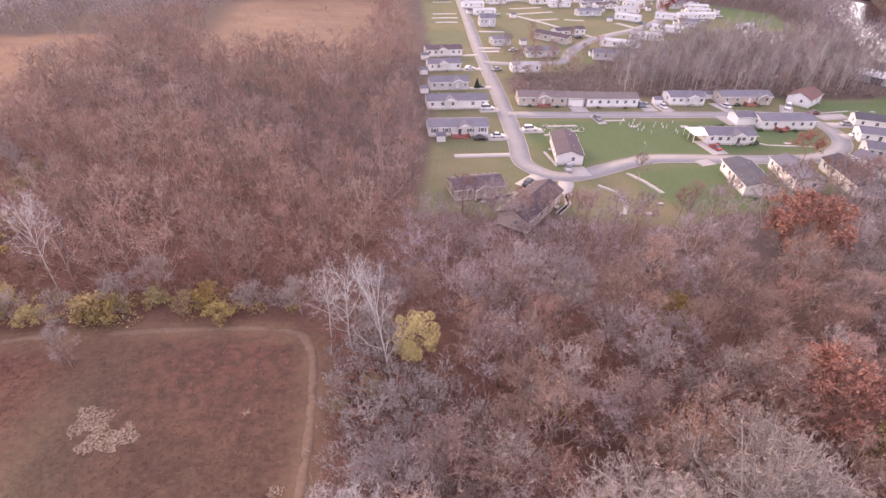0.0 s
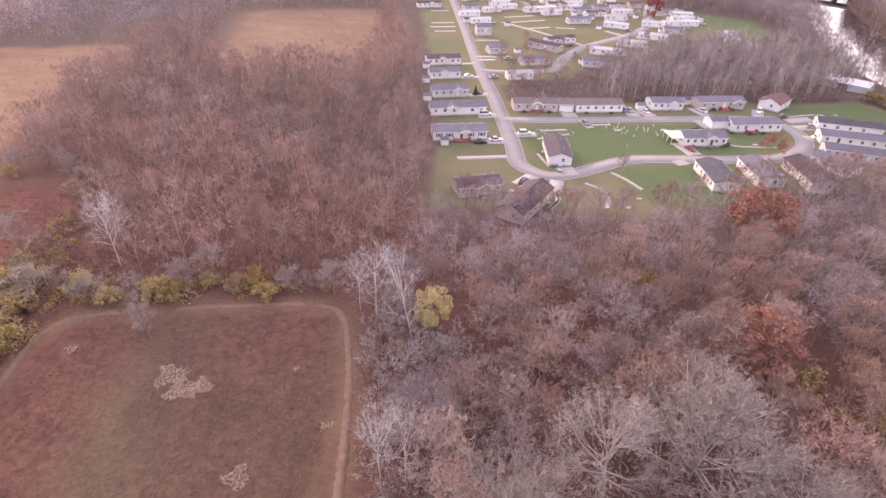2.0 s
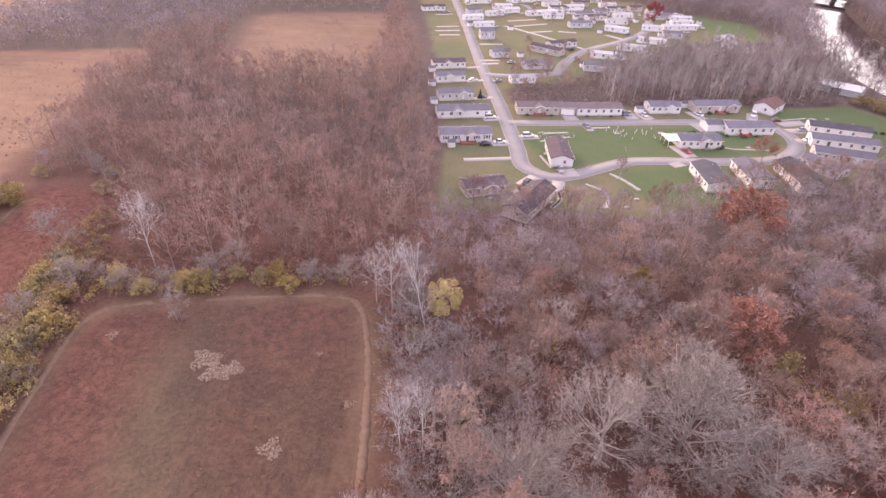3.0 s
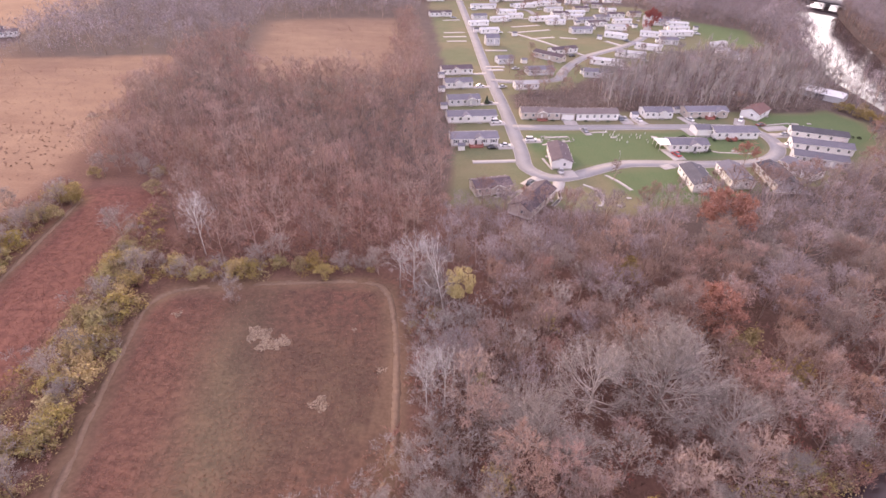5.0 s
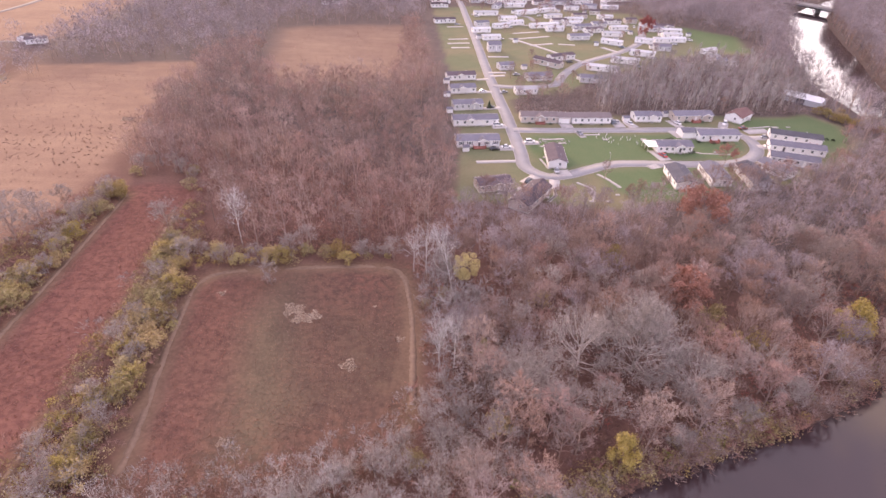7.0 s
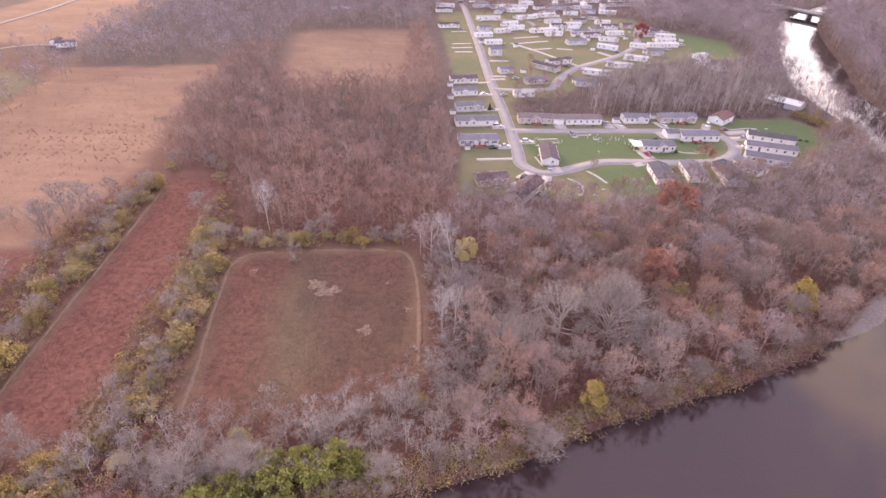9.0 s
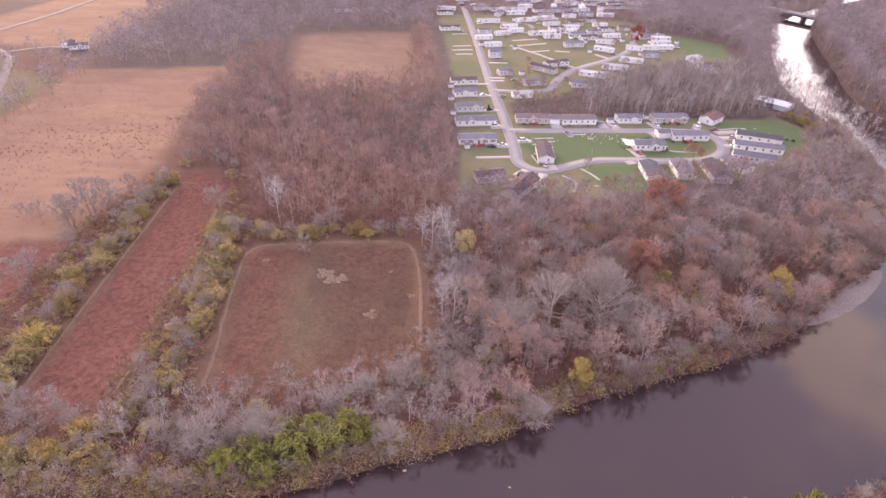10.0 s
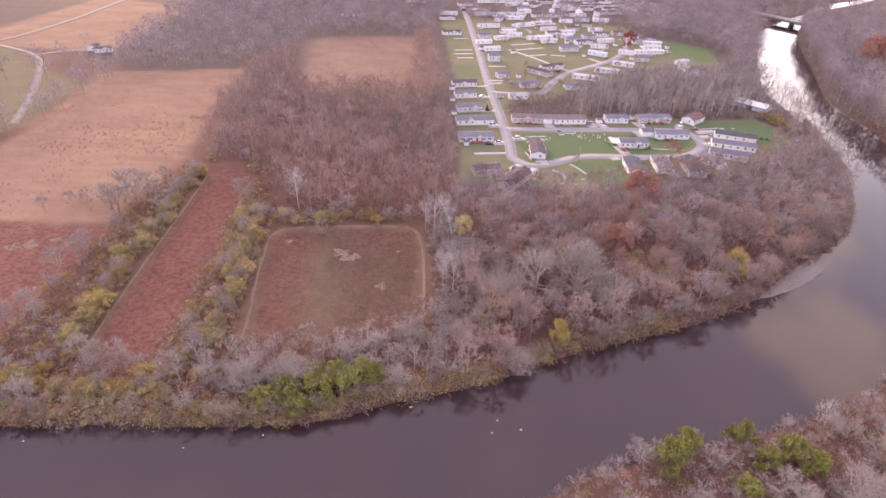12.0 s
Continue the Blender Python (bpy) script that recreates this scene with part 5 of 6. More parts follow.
weeds("field_weeds", "dead brown weeds standing in the field", [(-79, 45), (-28, 51.5), (-22.5, 18), (-30, -8), (-69, -14)], 0.55, weed, 0.32, 0.06)
weeds("sedge", "reddish weeds in the corner of the brown field", [(-80, 44), (-62, 47), (-64, 20), (-60, -12), (-69, -13)], 0.6, sedge, 0.32, 0.06, seed=14)
weeds("sedge", "red-brown sedge of the strip field", [(-122, 92), (-107, 96), (-105, 80), (-93, -20), (-113, -20), (-122, 60)], 0.55, sedge, 0.34, 0.06, seed=9)
weeds("sedge", "red-brown sedge of the western field", [(-140, 40), (-200, 36), (-210, -36), (-140, -26)], 1.1, sedge, 0.4, 0.1, 4, seed=10)
weeds("field_weeds", "dark dead weed clumps in the brown field", [(-47, 30), (-38, 45), (-25, 46), (-22.5, 18), (-30, -2), (-50, -8), (-52, 14)], 0.9, weed, 0.28, 0.13, 6, 0.5, seed=15, flop=1.6)
weeds("sedge", "dark red sedge clumps of the strip field", [(-121, 88), (-108, 92), (-103, 70), (-94, -18), (-113, -18), (-120, 50)], 1.1, sedge, 0.32, 0.14, 6, 0.5, seed=16, flop=1.6)
weeds("tussocks", "dark scattered tussocks on the tan meadow", [(-150, 112), (-158, 165), (-200, 150), (-236, 134), (-230, 112), (-190, 104)], 2.2, weed, 0.45, 0.4, 8, 0.3, seed=12, flop=1.2)
weeds("tussocks", "dry brown tussocks over the tan meadow", [(-148, 60), (-156, 160), (-170, 240), (-250, 225), (-244, 130), (-300, 100), (-300, 40), (-190, 48)], 2.4, brush, 0.32, 0.45, 7, 0.3, seed=18, flop=2.4)
weeds("tussocks", "dry brown tussocks over the far meadow", [(-145, 350), (-60, 385), (-40, 300), (-40, 246), (-100, 228), (-132, 300)], 3.2, brush, 0.4, 0.5, 6, 0.3, seed=19, flop=2.4)
for i, (a, b, r) in enumerate(((-52.3, 34.3, 3.4), (-49.3, 31.3, 3.3), (-46.3, 32.3, 2.2), (-34.2, 15.4, 2.4), (-73.2, 39.7, 1.4), (-31, 37, 0.8), (-23.2, 25, 1.5), (-55.6, -6.8, 1.5), (-167, 28, 3.6), (-172, 26.3, 3.2), (-159, 32, 2.8), (-153, 30, 2.2), (-164, 162.6, 4.5))):
    poly = [(a + r * (0.8 + 0.3 * math.sin(k * 2.1 + i)) * math.cos(k * 0.63), b + r * (0.8 + 0.3 * math.sin(k * 2.1 + i)) * math.sin(k * 0.63)) for k in range(10)]
    tagged(weeds("dry_grass_patch", "patch of pale bleached dry grass in the field", poly, 0.2, straw, 0.2, 0.18, 5, 0.72, seed=40 + i, flop=3.5), category="grass patch")


# ---- the village ----
def gable_prism(bm, l, w, z0, z1, rise, over=0.0):
    """Walls with gables at both ends: l along x, w along y."""
    v = [bm.verts.new(p) for p in ((-l / 2, -w / 2, z0), (l / 2, -w / 2, z0), (l / 2, w / 2, z0), (-l / 2, w / 2, z0), (-l / 2, -w / 2, z1), (l / 2, -w / 2, z1), (l / 2, w / 2, z1), (-l / 2, w / 2, z1), (-l / 2, 0, z1 + rise), (l / 2, 0, z1 + rise))]
    for q in ((0, 1, 5, 4), (2, 3, 7, 6), (0, 4, 8, 7, 3), (1, 2, 6, 9, 5), (3, 2, 1, 0)):
        bm.faces.new([v[i] for i in q])


def gable_roof(bm, l, w, z, rise, over=0.35, thick=0.14):
    s = rise / (w / 2)
    hw, hl = w / 2 + over, l / 2 + over
    ze, zr = z - over * s, z + rise
    prof = [(-hw, ze), (0, zr), (hw, ze), (hw, ze + thick), (0, zr + thick), (-hw, ze + thick)]
    a = [bm.verts.new((-hl, p, q)) for p, q in prof]
    b = [bm.verts.new((hl, p, q)) for p, q in prof]
    for i in range(6):
        j = (i + 1) % 6
        bm.faces.new((a[i], a[j], b[j], b[i]))
    for q in (a, b):
        bm.faces.new((q[0], q[1], q[4], q[5]))
        bm.faces.new((q[1], q[2], q[3], q[4]))


def mesh_of(name, mat, fn, *args):
    bm = bmesh.new()
    fn(bm, *args)
    bmesh.ops.recalc_face_normals(bm, faces=bm.faces)
    return bm_mesh(name, bm, mat)


win_frame = box_mesh("window_frame", trim_mat, -0.62, -0.05, -0.72, 0.62, 0.03, 0.72)
win_pane = box_mesh("window_pane", pane_mat, -0.5, -0.075, -0.6, 0.5, -0.045, 0.6)
win_bar = box_mesh("window_bar", trim_mat, -0.5, -0.1, -0.03, 0.5, -0.07, 0.03)
shutter = box_mesh("shutter", shutter_mat, -0.2, -0.07, -0.7, 0.2, 0.0, 0.7)
door_leaf = box_mesh("door", trim_mat, -0.48, -0.07, -1.05, 0.48, 0.0, 1.05, 0.02)
door_dark = box_mesh("door", shutter_mat, -0.48, -0.07, -1.05, 0.48, 0.0, 1.05, 0.02)
door_knob = box_mesh("door_handle", metal_mat, 0.32, -0.13, -0.06, 0.4, -0.07, 0.02)
step_mesh = box_mesh("steps", concrete, -0.7, -1.0, 0.0, 0.7, 0.0, 0.55, 0.03)
vent_mesh = box_mesh("vent", metal_mat, -0.12, -0.12, 0, 0.12, 0.12, 0.45)


def add_window(home, x, y, z, turn=0, shutters=True, wide=1.0):
    w = part("window", win_frame, home, m=pose(x, y, z, 0, 0, turn) @ Matrix.Diagonal((wide * 0.85, 1, 0.85, 1)))
    part("pane", win_pane, w)
    part("glazing_bar", win_bar, w)
    if shutters:
        for s in (-1, 1):
            part("shutter", shutter, home, m=pose(x, y, z, 0, 0, turn) @ Matrix.Translation((s * (0.62 * wide + 0.24), 0, 0)))
    return w


def home(x, y, l, w, turn, wall, roof, label, rise=1.25, gable=0.0, door=0.1, dark_door=False, deck=0.0, windows=4, shutters=False, back=False, ends=True, side="front", high=2.6, name="mobile_home", group="manufactured homes"):
    """A manufactured home. x, y: the middle of its front wall's foot (front is -y when turn is 0)."""
    a = radians(turn)
    ob = thing(name, pose(x - math.sin(a) * w / 2, y + math.cos(a) * w / 2, 0.02, 0, 0, turn), label, "house", group)
    z0 = 0.55
    part("skirting", box_mesh("skirting", skirt_mat, -l / 2 + 0.06, -w / 2 + 0.06, 0, l / 2 - 0.06, w / 2 - 0.06, z0), ob)
    part("wall", mesh_of("wall", wall, gable_prism, l, w, z0, z0 + high, rise), ob)
    part("roof", mesh_of("roof", roof, gable_roof, l, w, z0 + high, rise), ob)
    zc = z0 + 1.5
    used = []
    if gable:
        gw, gr = 4.8, rise * 0.86
        g = part("porch_gable", mesh_of("porch_gable", wall, lambda bm: gable_prism(bm, 1.7, gw, z0 + high - 0.3, z0 + high, gr)), ob, m=pose(gable * l, -w / 2 - 0.2, 0, 0, 0, 90))
        part("gable_roof", mesh_of("gable_roof", roof, lambda bm: gable_roof(bm, 3.6, gw, z0 + high + 0.02, gr, 0.3)), g, m=pose(0.9, 0, 0))
        tilt = math.degrees(math.atan2(gr, gw / 2))
        run = math.hypot(gr, gw / 2) + 0.3
        for s in (-1, 1):
            part("rake_board", box_mesh("rake_board", trim_mat, -0.05, -run / 2, -0.16, 0.05, run / 2, 0.12), g, m=pose(-1.27, s * (gw / 4 + 0.06), z0 + high + gr / 2 - 0.02, -s * tilt, 0, 0))
        for s in (-1, 1):
            part("porch_post", box_mesh("porch_post", trim_mat, -0.07, -0.07, 0, 0.07, 0.07, z0 + high - 0.2), ob, m=pose(gable * l + s * (gw / 2 - 0.2), -w / 2 - 0.75, 0))
    d = part("door", door_dark if dark_door else door_leaf, ob, "dark front door" if dark_door else "", m=pose(door * l, -w / 2, z0 + 1.08))
    part("handle", door_knob, d)
    used.append(door * l)
    if deck:
        part("deck", box_mesh("deck", deck_mat, -deck / 2, -2.1, 0.0, deck / 2, -0.02, z0, 0.03), ob, "red-brown timber deck", m=pose(door * l, -w / 2, 0))
        for s in (-1, 1):
            part("rail", box_mesh("rail", deck_mat, -0.05, -2.1, z0, 0.05, -0.05, z0 + 0.95), ob, m=pose(door * l + s * (deck / 2 - 0.06), -w / 2, 0))
        part("rail", box_mesh("rail", deck_mat, -deck / 2, -2.12, z0 + 0.82, deck / 2, -2.03, z0 + 0.95), ob, m=pose(door * l, -w / 2, 0))
    else:
        part("steps", step_mesh, ob, m=pose(door * l, -w / 2, 0))
    for i in range(windows):
        px_ = -l / 2 + l * (i + 0.5) / windows
        if all(abs(px_ - u) > 1.5 for u in used):
            add_window(ob, px_, -w / 2, zc, 0, shutters, 1.25 if i % 3 == 1 else 1.0)
    if back:
        for i in range(3):
            add_window(ob, -l / 2 + l * (i + 0.5) / 3, w / 2, zc, 180, shutters)
    if ends:
        add_window(ob, l / 2, w * 0.12, zc, 90, shutters)
        add_window(ob, -l / 2, -w * 0.12, zc, -90, shutters)
    for k, u in enumerate((-0.28, 0.22)):
        part("vent", vent_mesh, ob, m=pose(u * l, w * 0.2, z0 + high + rise * 0.55))
    fas = box_mesh("fascia", trim_mat, -l / 2 - 0.36, -0.03, -0.09, l / 2 + 0.36, 0.03, 0.05)
    for s in (-1, 1):
        part("fascia", fas, ob, m=pose(0, s * (w / 2 + 0.37), z0 + high - 0.35 * rise / (w / 2) + 0.08))
    return ob


def garden_shed(x, y, turn, l=3.2, w=2.6, wall=white_siding, roof=grey_roof, label="small white garden shed"):
    ob = thing("garden_shed", pose(x, y, 0.02, 0, 0, turn), label, "shed", "garden sheds")
    part("wall", mesh_of("wall", wall, gable_prism, l, w, 0, 2.1, 0.7), ob)
    part("roof", mesh_of("roof", roof, gable_roof, l, w, 2.1, 0.7, 0.2), ob)
    part("door", door_leaf, ob, m=pose(0, -w / 2, 1.06))
    return ob


def driveway(x0, y0, x1, y1, width=3.2, label="pale worn concrete driveway slab", mat=concrete):
    line = np.array([(x0, y0), ((x0 + x1) / 2, (y0 + y1) / 2), (x1, y1)], float)
    return tagged(new("driveway", slab("driveway", offset(line, width / 2), offset(line, -width / 2), 0.1, 0.25, mat)), label, "driveway", "concrete driveways")


# cars: a body with a glasshouse and four wheels
def loft(bm, rows):
    """Rings of equal count joined into a hull, with closed ends."""
    rs = [[bm.verts.new(p) for p in r] for r in rows]
    for a, b in zip(rs, rs[1:]):
        for i in range(len(a)):
            j = (i + 1) % len(a)
            bm.faces.new((a[i], a[j], b[j], b[i]))
    bm.faces.new(rs[0][::-1])
    bm.faces.new(rs[-1])


def car_body(bm, l, w, h):
    prof = [(-0.5, 0.5, 0.9), (-0.47, 0.78, 0.97), (-0.2, 0.84, 1.0), (0.2, 0.84, 1.0), (0.42, 0.72, 0.96), (0.5, 0.5, 0.86)]
    loft(bm, [[(l * u, -w / 2 * q, 0.28), (l * u, -w / 2 * q, h * 0.62 * t), (l * u, -w / 2 * q * 0.9, h * 0.66 * t), (l * u, w / 2 * q * 0.9, h * 0.66 * t), (l * u, w / 2 * q, h * 0.62 * t), (l * u, w / 2 * q, 0.28)] for u, t, q in prof])


def car_cabin(bm, l, w, h, van):
    prof = [(-0.46, 0.56), (-0.38, 0.97), (0.02, 1.0), (0.12, 0.97), (0.27, 0.56)] if van else [(-0.36, 0.56), (-0.22, 0.94), (-0.05, 1.0), (0.08, 0.96), (0.25, 0.56)]
    loft(bm, [[(l * u, -w * 0.45, h * 0.52), (l * u, -w * 0.37, h * t), (l * u, w * 0.37, h * t), (l * u, w * 0.45, h * 0.52)] for u, t in prof])


def car_roof(bm, l, w, h, van):
    a, b = (-0.38, 0.1) if van else (-0.2, 0.07)
    box(bm, l * a, -w * 0.37, h * 0.955, l * b, w * 0.37, h * 1.015, 0.02)


def wheel(bm):
    bmesh.ops.create_cone(bm, cap_ends=True, segments=14, radius1=0.33, radius2=0.33, depth=0.22, matrix=Matrix.Rotation(radians(90), 4, "X"))


def rim(bm):
    bmesh.ops.create_cone(bm, cap_ends=True, segments=10, radius1=0.2, radius2=0.2, depth=0.25, matrix=Matrix.Rotation(radians(90), 4, "X"))


wheel_mesh, rim_mesh = mesh_of("tyre", tyre_mat, wheel), mesh_of("rim", rim_mat, rim)
lamp_mesh = box_mesh("headlight", rim_mat, -0.03, -0.17, -0.07, 0.03, 0.17, 0.07)
car_models = {}


def parked(x, y, turn, colour="white", van=False):
    key = (colour, van)
    what = "van" if van else "car"
    if key not in car_models:
        l, w, h = (4.9, 1.95, 1.85) if van else (4.5, 1.8, 1.45)
        ob = thing(what, pose(0, 0, -420), colour.replace("_", "-") + " " + what + " parked on a driveway", "car", "parked cars")
        part("body", mesh_of("body", car_paints[colour], car_body, l, w, h), ob)
        part("glasshouse", mesh_of("glasshouse", pane_mat, car_cabin, l, w, h, van), ob, "dark glass")
        part("roof", mesh_of("roof", car_paints[colour], car_roof, l, w, h, van), ob)
        for u in (-0.31, 0.31):
            for s in (-1, 1):
                wh = part("wheel", wheel_mesh, ob, m=pose(u * l, s * (w / 2 - 0.1), 0.33))
                part("rim", rim_mesh, wh)
        for s in (-1, 1):
            part("headlight", lamp_mesh, ob, m=pose(l * 0.487, s * w * 0.3, h * 0.42))
        car_models[key] = ob
    return copy_thing(car_models[key], pose(x, y, 0.11, 0, 0, turn))


# --- homes west of the street ---
home(-1.4, 146.3, 18.8, 7.8, 9, white_siding, grey_roof, "white manufactured home with grey roof and red deck", gable=0.1, door=0.02, dark_door=True, deck=5.5, windows=5, shutters=True)
home(-2.0, 171.5, 21.5, 7.8, 10, white_siding, grey_roof, "long white home with grey shingled roof", gable=-0.12, door=0.15, windows=6)
home(-5.4, 193.2, 15.0, 7.8, 12, grey_siding, grey_roof, "pale grey home with front porch", gable=0.22, door=0.2, windows=5)
home(-8.0, 219.6, 14.0, 7.8, 14, white_siding, grey_roof, "white home with grey roof and front gable", gable=-0.05, door=0.1, windows=5)
home(-9.1, 243.6, 16.8, 7.8, 14, white_siding, brown_roof, "white home with brownish roof", gable=-0.05, door=0.05, windows=6)
home(4.3, 105.6, 12.8, 7.0, 18, tan_siding, brown_roof, "tan home with maroon-brown roof and porch gable", gable=0.08, door=0.1, windows=5)
home(19.8, 97.8, 19.0, 7.8, 58, tan_siding, brown_roof, "home with a big brown hipless roof by the wood", door=0.3, windows=4, rise=1.9)
# --- corner home with its gable to the curve ---
home(26.8, 136.3, 16.8, 7.4, 269, white_siding, brown_roof, "white home with brown-grey roof on the corner lot", door=-0.1, windows=5, rise=1.35)
# --- row north of the loop ---
home(28.8, 179.0, 17.6, 7.6, 4, tan_siding, taupe_roof, "tan home with brown roof and red porch", gable=0.02, door=0.02, deck=4.5, windows=5, shutters=False)
home(41.0, 179.6, 6.3, 7.4, 4, tan_siding, taupe_roof, "tan attached garage with a white door", name="garage", group="", door=-0.36, windows=0, ends=False)
_g = [o for o in scene.objects if o.name.startswith("garage")][-1]
part("garage_door", box_mesh("garage_door", trim_mat, -1.9, -3.78, 0.12, 2.5, -3.7, 2.5), _g, "white sectional garage door")
home(54.4, 180.4, 19.3, 7.8, 7, white_siding, taupe_roof, "white home with pale grey-brown roof and front gable", gable=0.0, door=0.0, windows=6)
garden_shed(72.5, 186.5, 6)
home(83.5, 186.0, 13.2, 7.6, 6, white_siding, grey_roof, "white home with grey roof and wide front gable", gable=0.12, door=0.14, windows=5)
garden_shed(95.0, 196.0, 10)
home(107, 189.5, 20.0, 7.8, 8, tan_siding, grey_roof, "home with grey roof and a bare vine on its porch", gable=0.3, door=0.05, deck=4.0, windows=5)
home(134.4, 192.6, 13.0, 8.2, 44, white_siding, red_roof, "small white home with a red-brown roof", door=0.25, windows=3, rise=1.8)
# --- homes inside the loop ---
home(110, 164.3, 19.2, 7.8, 7, white_siding, grey_roof, "white home with grey roof facing the green", door=-0.14, deck=4.0, windows=6)
home(96.8, 166.2, 6.6, 6.4, 7, white_siding, grey_roof, "white double garage beside a home", name="garage", group="", windows=0, door=0.3, ends=False, rise=1.0)
home(84.5, 148.6, 15.5, 7.6, 5, white_siding, grey_roof, "white home with grey-blue roof and carport", gable=0.12, door=0.15, dark_door=True, windows=6)
_cp = thing("carport", pose(74.3, 152.4, 0.05, 0, 0, 5), "white flat-roofed carport on thin posts", "carport")
part("roof", box_mesh("roof", trim_mat, -2.1, -3.6, 2.45, 2.1, 3.6, 2.62, 0.03), _cp)
for sx in (-1.9, 1.9):
    for sy in (-3.4, 0, 3.4):
        part("post", box_mesh("post", trim_mat, sx - 0.06, sy - 0.06, 0, sx + 0.06, sy + 0.06, 2.45), _cp)
# --- homes south of the loop, half hidden by trees ---
home(73.4, 121.2, 16.0, 8.0, 269, white_siding, dark_roof, "white home with charcoal roof beside the lane", door=0.05, dark_door=True, windows=4, rise=1.1)
home(88.5, 125.0, 15.0, 8.0, 269, white_siding, grey_roof, "white home with grey roof under bare trees", door=0.1, windows=4)
home(103.5, 124.5, 18.0, 8.5, 268, grey_siding, dark_roof, "home with wide charcoal roof under bare trees", door=0.1, windows=4, rise=1.6)
home(117.5, 131.0, 13.0, 7.5, 300, white_siding, grey_roof, "white home with grey roof at the end of the loop", door=0.0, windows=4)
# --- homes east of the loop ---
home(145.5, 166.0, 21.5, 7.4, -17, white_siding, dark_roof, "white home with dark blue-grey roof and bright gutters", door=0.34, deck=3.0, windows=5)
home(139.5, 152.6, 22.4, 7.2, -14, white_siding, grey_roof, "long white home with pale grey roof", door=-0.25, dark_door=True, windows=6)
home(131.5, 139.6, 18.5, 7.2, -18, grey_siding, grey_roof, "pale grey home with many narrow windows", door=0.2, windows=8)
# --- sheet-metal barn by the river wood ---
_b = thing("metal_barn", pose(182, 229, 0, 0, 0, -46), "low galvanised metal barn among bare trees", "barn")
part("wall", mesh_of("wall", tin_roof, gable_prism, 20, 11, 0, 3.0, 1.5), _b)
part("roof", mesh_of("roof", tin_roof, gable_roof, 20, 11, 3.0, 1.5, 0.4), _b)
part("door", box_mesh("door", shutter_mat, -2, -5.6, 0, 2, -5.52, 2.7), _b)

# --- farther homes, simpler but whole: copied from a few ---
far_models = [
    home(0, -60, 16.5, 5.6, 0, white_siding, pale_roof, "white single-width home in the far village", windows=4, shutters=False, rise=0.8, back=True),
    home(0, -60, 16.5, 6.8, 0, white_siding, brown_roof, "white home with brown roof in the far village", windows=5, shutters=False, rise=1.1, gable=0.1),
    home(0, -60, 15.0, 6.8, 0, grey_siding, grey_roof, "pale grey home in the far village", windows=4, shutters=False, rise=1.2),
    home(0, -60, 15.0, 6.5, 0, tan_siding, brown_roof, "tan home in the far village", windows=4, shutters=False, rise=1.2),
]
for m_ in far_models:
    m_.matrix_basis = pose(0, 0, -430)


def far_home(k, x, y, l, turn, tall=1.0):
    a = radians(turn)
    return copy_thing(far_models[k], pose(x - math.sin(a) * 3, y + math.cos(a) * 3, 0.02, 0, 0, turn) @ Matrix.Diagonal((l / 16.0, 1, tall, 1)))


for k, x, y, l, a in ((1, -24, 403, 17, 15), (0, 11.6, 442, 21, 12), (2, 7.3, 396, 12, 20), (0, 23.4, 391, 14, 25), (0, 13, 348, 13, 15), (2, 19, 269.7, 10, 18)):
    far_home(k, x, y, l, a)
far_home(2, 13.3, 314, 9.5, 10, 1.5)
for k, x, y, l, a in ((2, 37.3, 249.4, 16, 14), (0, 27, 221.6, 12, 12), (3, 44.7, 283, 21, -40), (1, 58.4, 298, 18, 28), (0, 59, 398.7, 24, 22), (0, 49, 454, 20, 24), (0, 67.8, 467, 21, 26), (0, 94.5, 483, 13, 5), (3, 112.8, 466, 10, -12), (1, 73.6, 419, 13, 12)):
    far_home(k, x, y, l, a)
for k, x, y, l, a in ((0, 83, 410, 14, 8), (2, 90, 397, 16, 20), (1, 97.3, 387, 15, 20), (0, 108.8, 374.6, 15, -4), (0, 120, 399, 14, 14), (0, 101, 347.6, 15, -30), (2, 80.5, 360, 17, 14), (0, 116, 316, 16, -18), (0, 98.7, 294.6, 17, -14), (0, 79, 273.7, 19, -16), (2, 68.4, 248.4, 16, -5)):
    far_home(k, x, y, l, a)
for k, x, y, l, a in ((0, 161, 395, 16, -2), (0, 157, 378.4, 15, 3), (0, 143.7, 360, 12, 2), (0, 156.3, 363.3, 12, 6), (2, 135.7, 335.5, 13, -5), (3, 138, 432, 11, 10), (0, 170, 331, 11, 30), (0, 165.5, 312.7, 7, 20), (2, 165, 300.9, 8, 8), (0, 171, 296.5, 6, -7), (1, 160, 410, 15, -2), (2, 150, 420, 13, 5)):
    far_home(k, x, y, l, a)
for k, x, y, l, a in ((0, 66, 387, 14, 15), (2, 106, 410, 13, 10), (0, 88, 428, 15, 12), (1, 120, 424, 14, 5), (0, 72, 440, 15, 20), (0, 30, 420, 15, 15), (0, 36, 405, 13, 25), (3, 96, 446, 14, 10), (0, 118, 444, 13, 0), (0, 128, 356, 13, -20), (2, 150, 400, 13, 0), (0, 6, 372, 14, 15)):
    far_home(k, x, y, l, a)
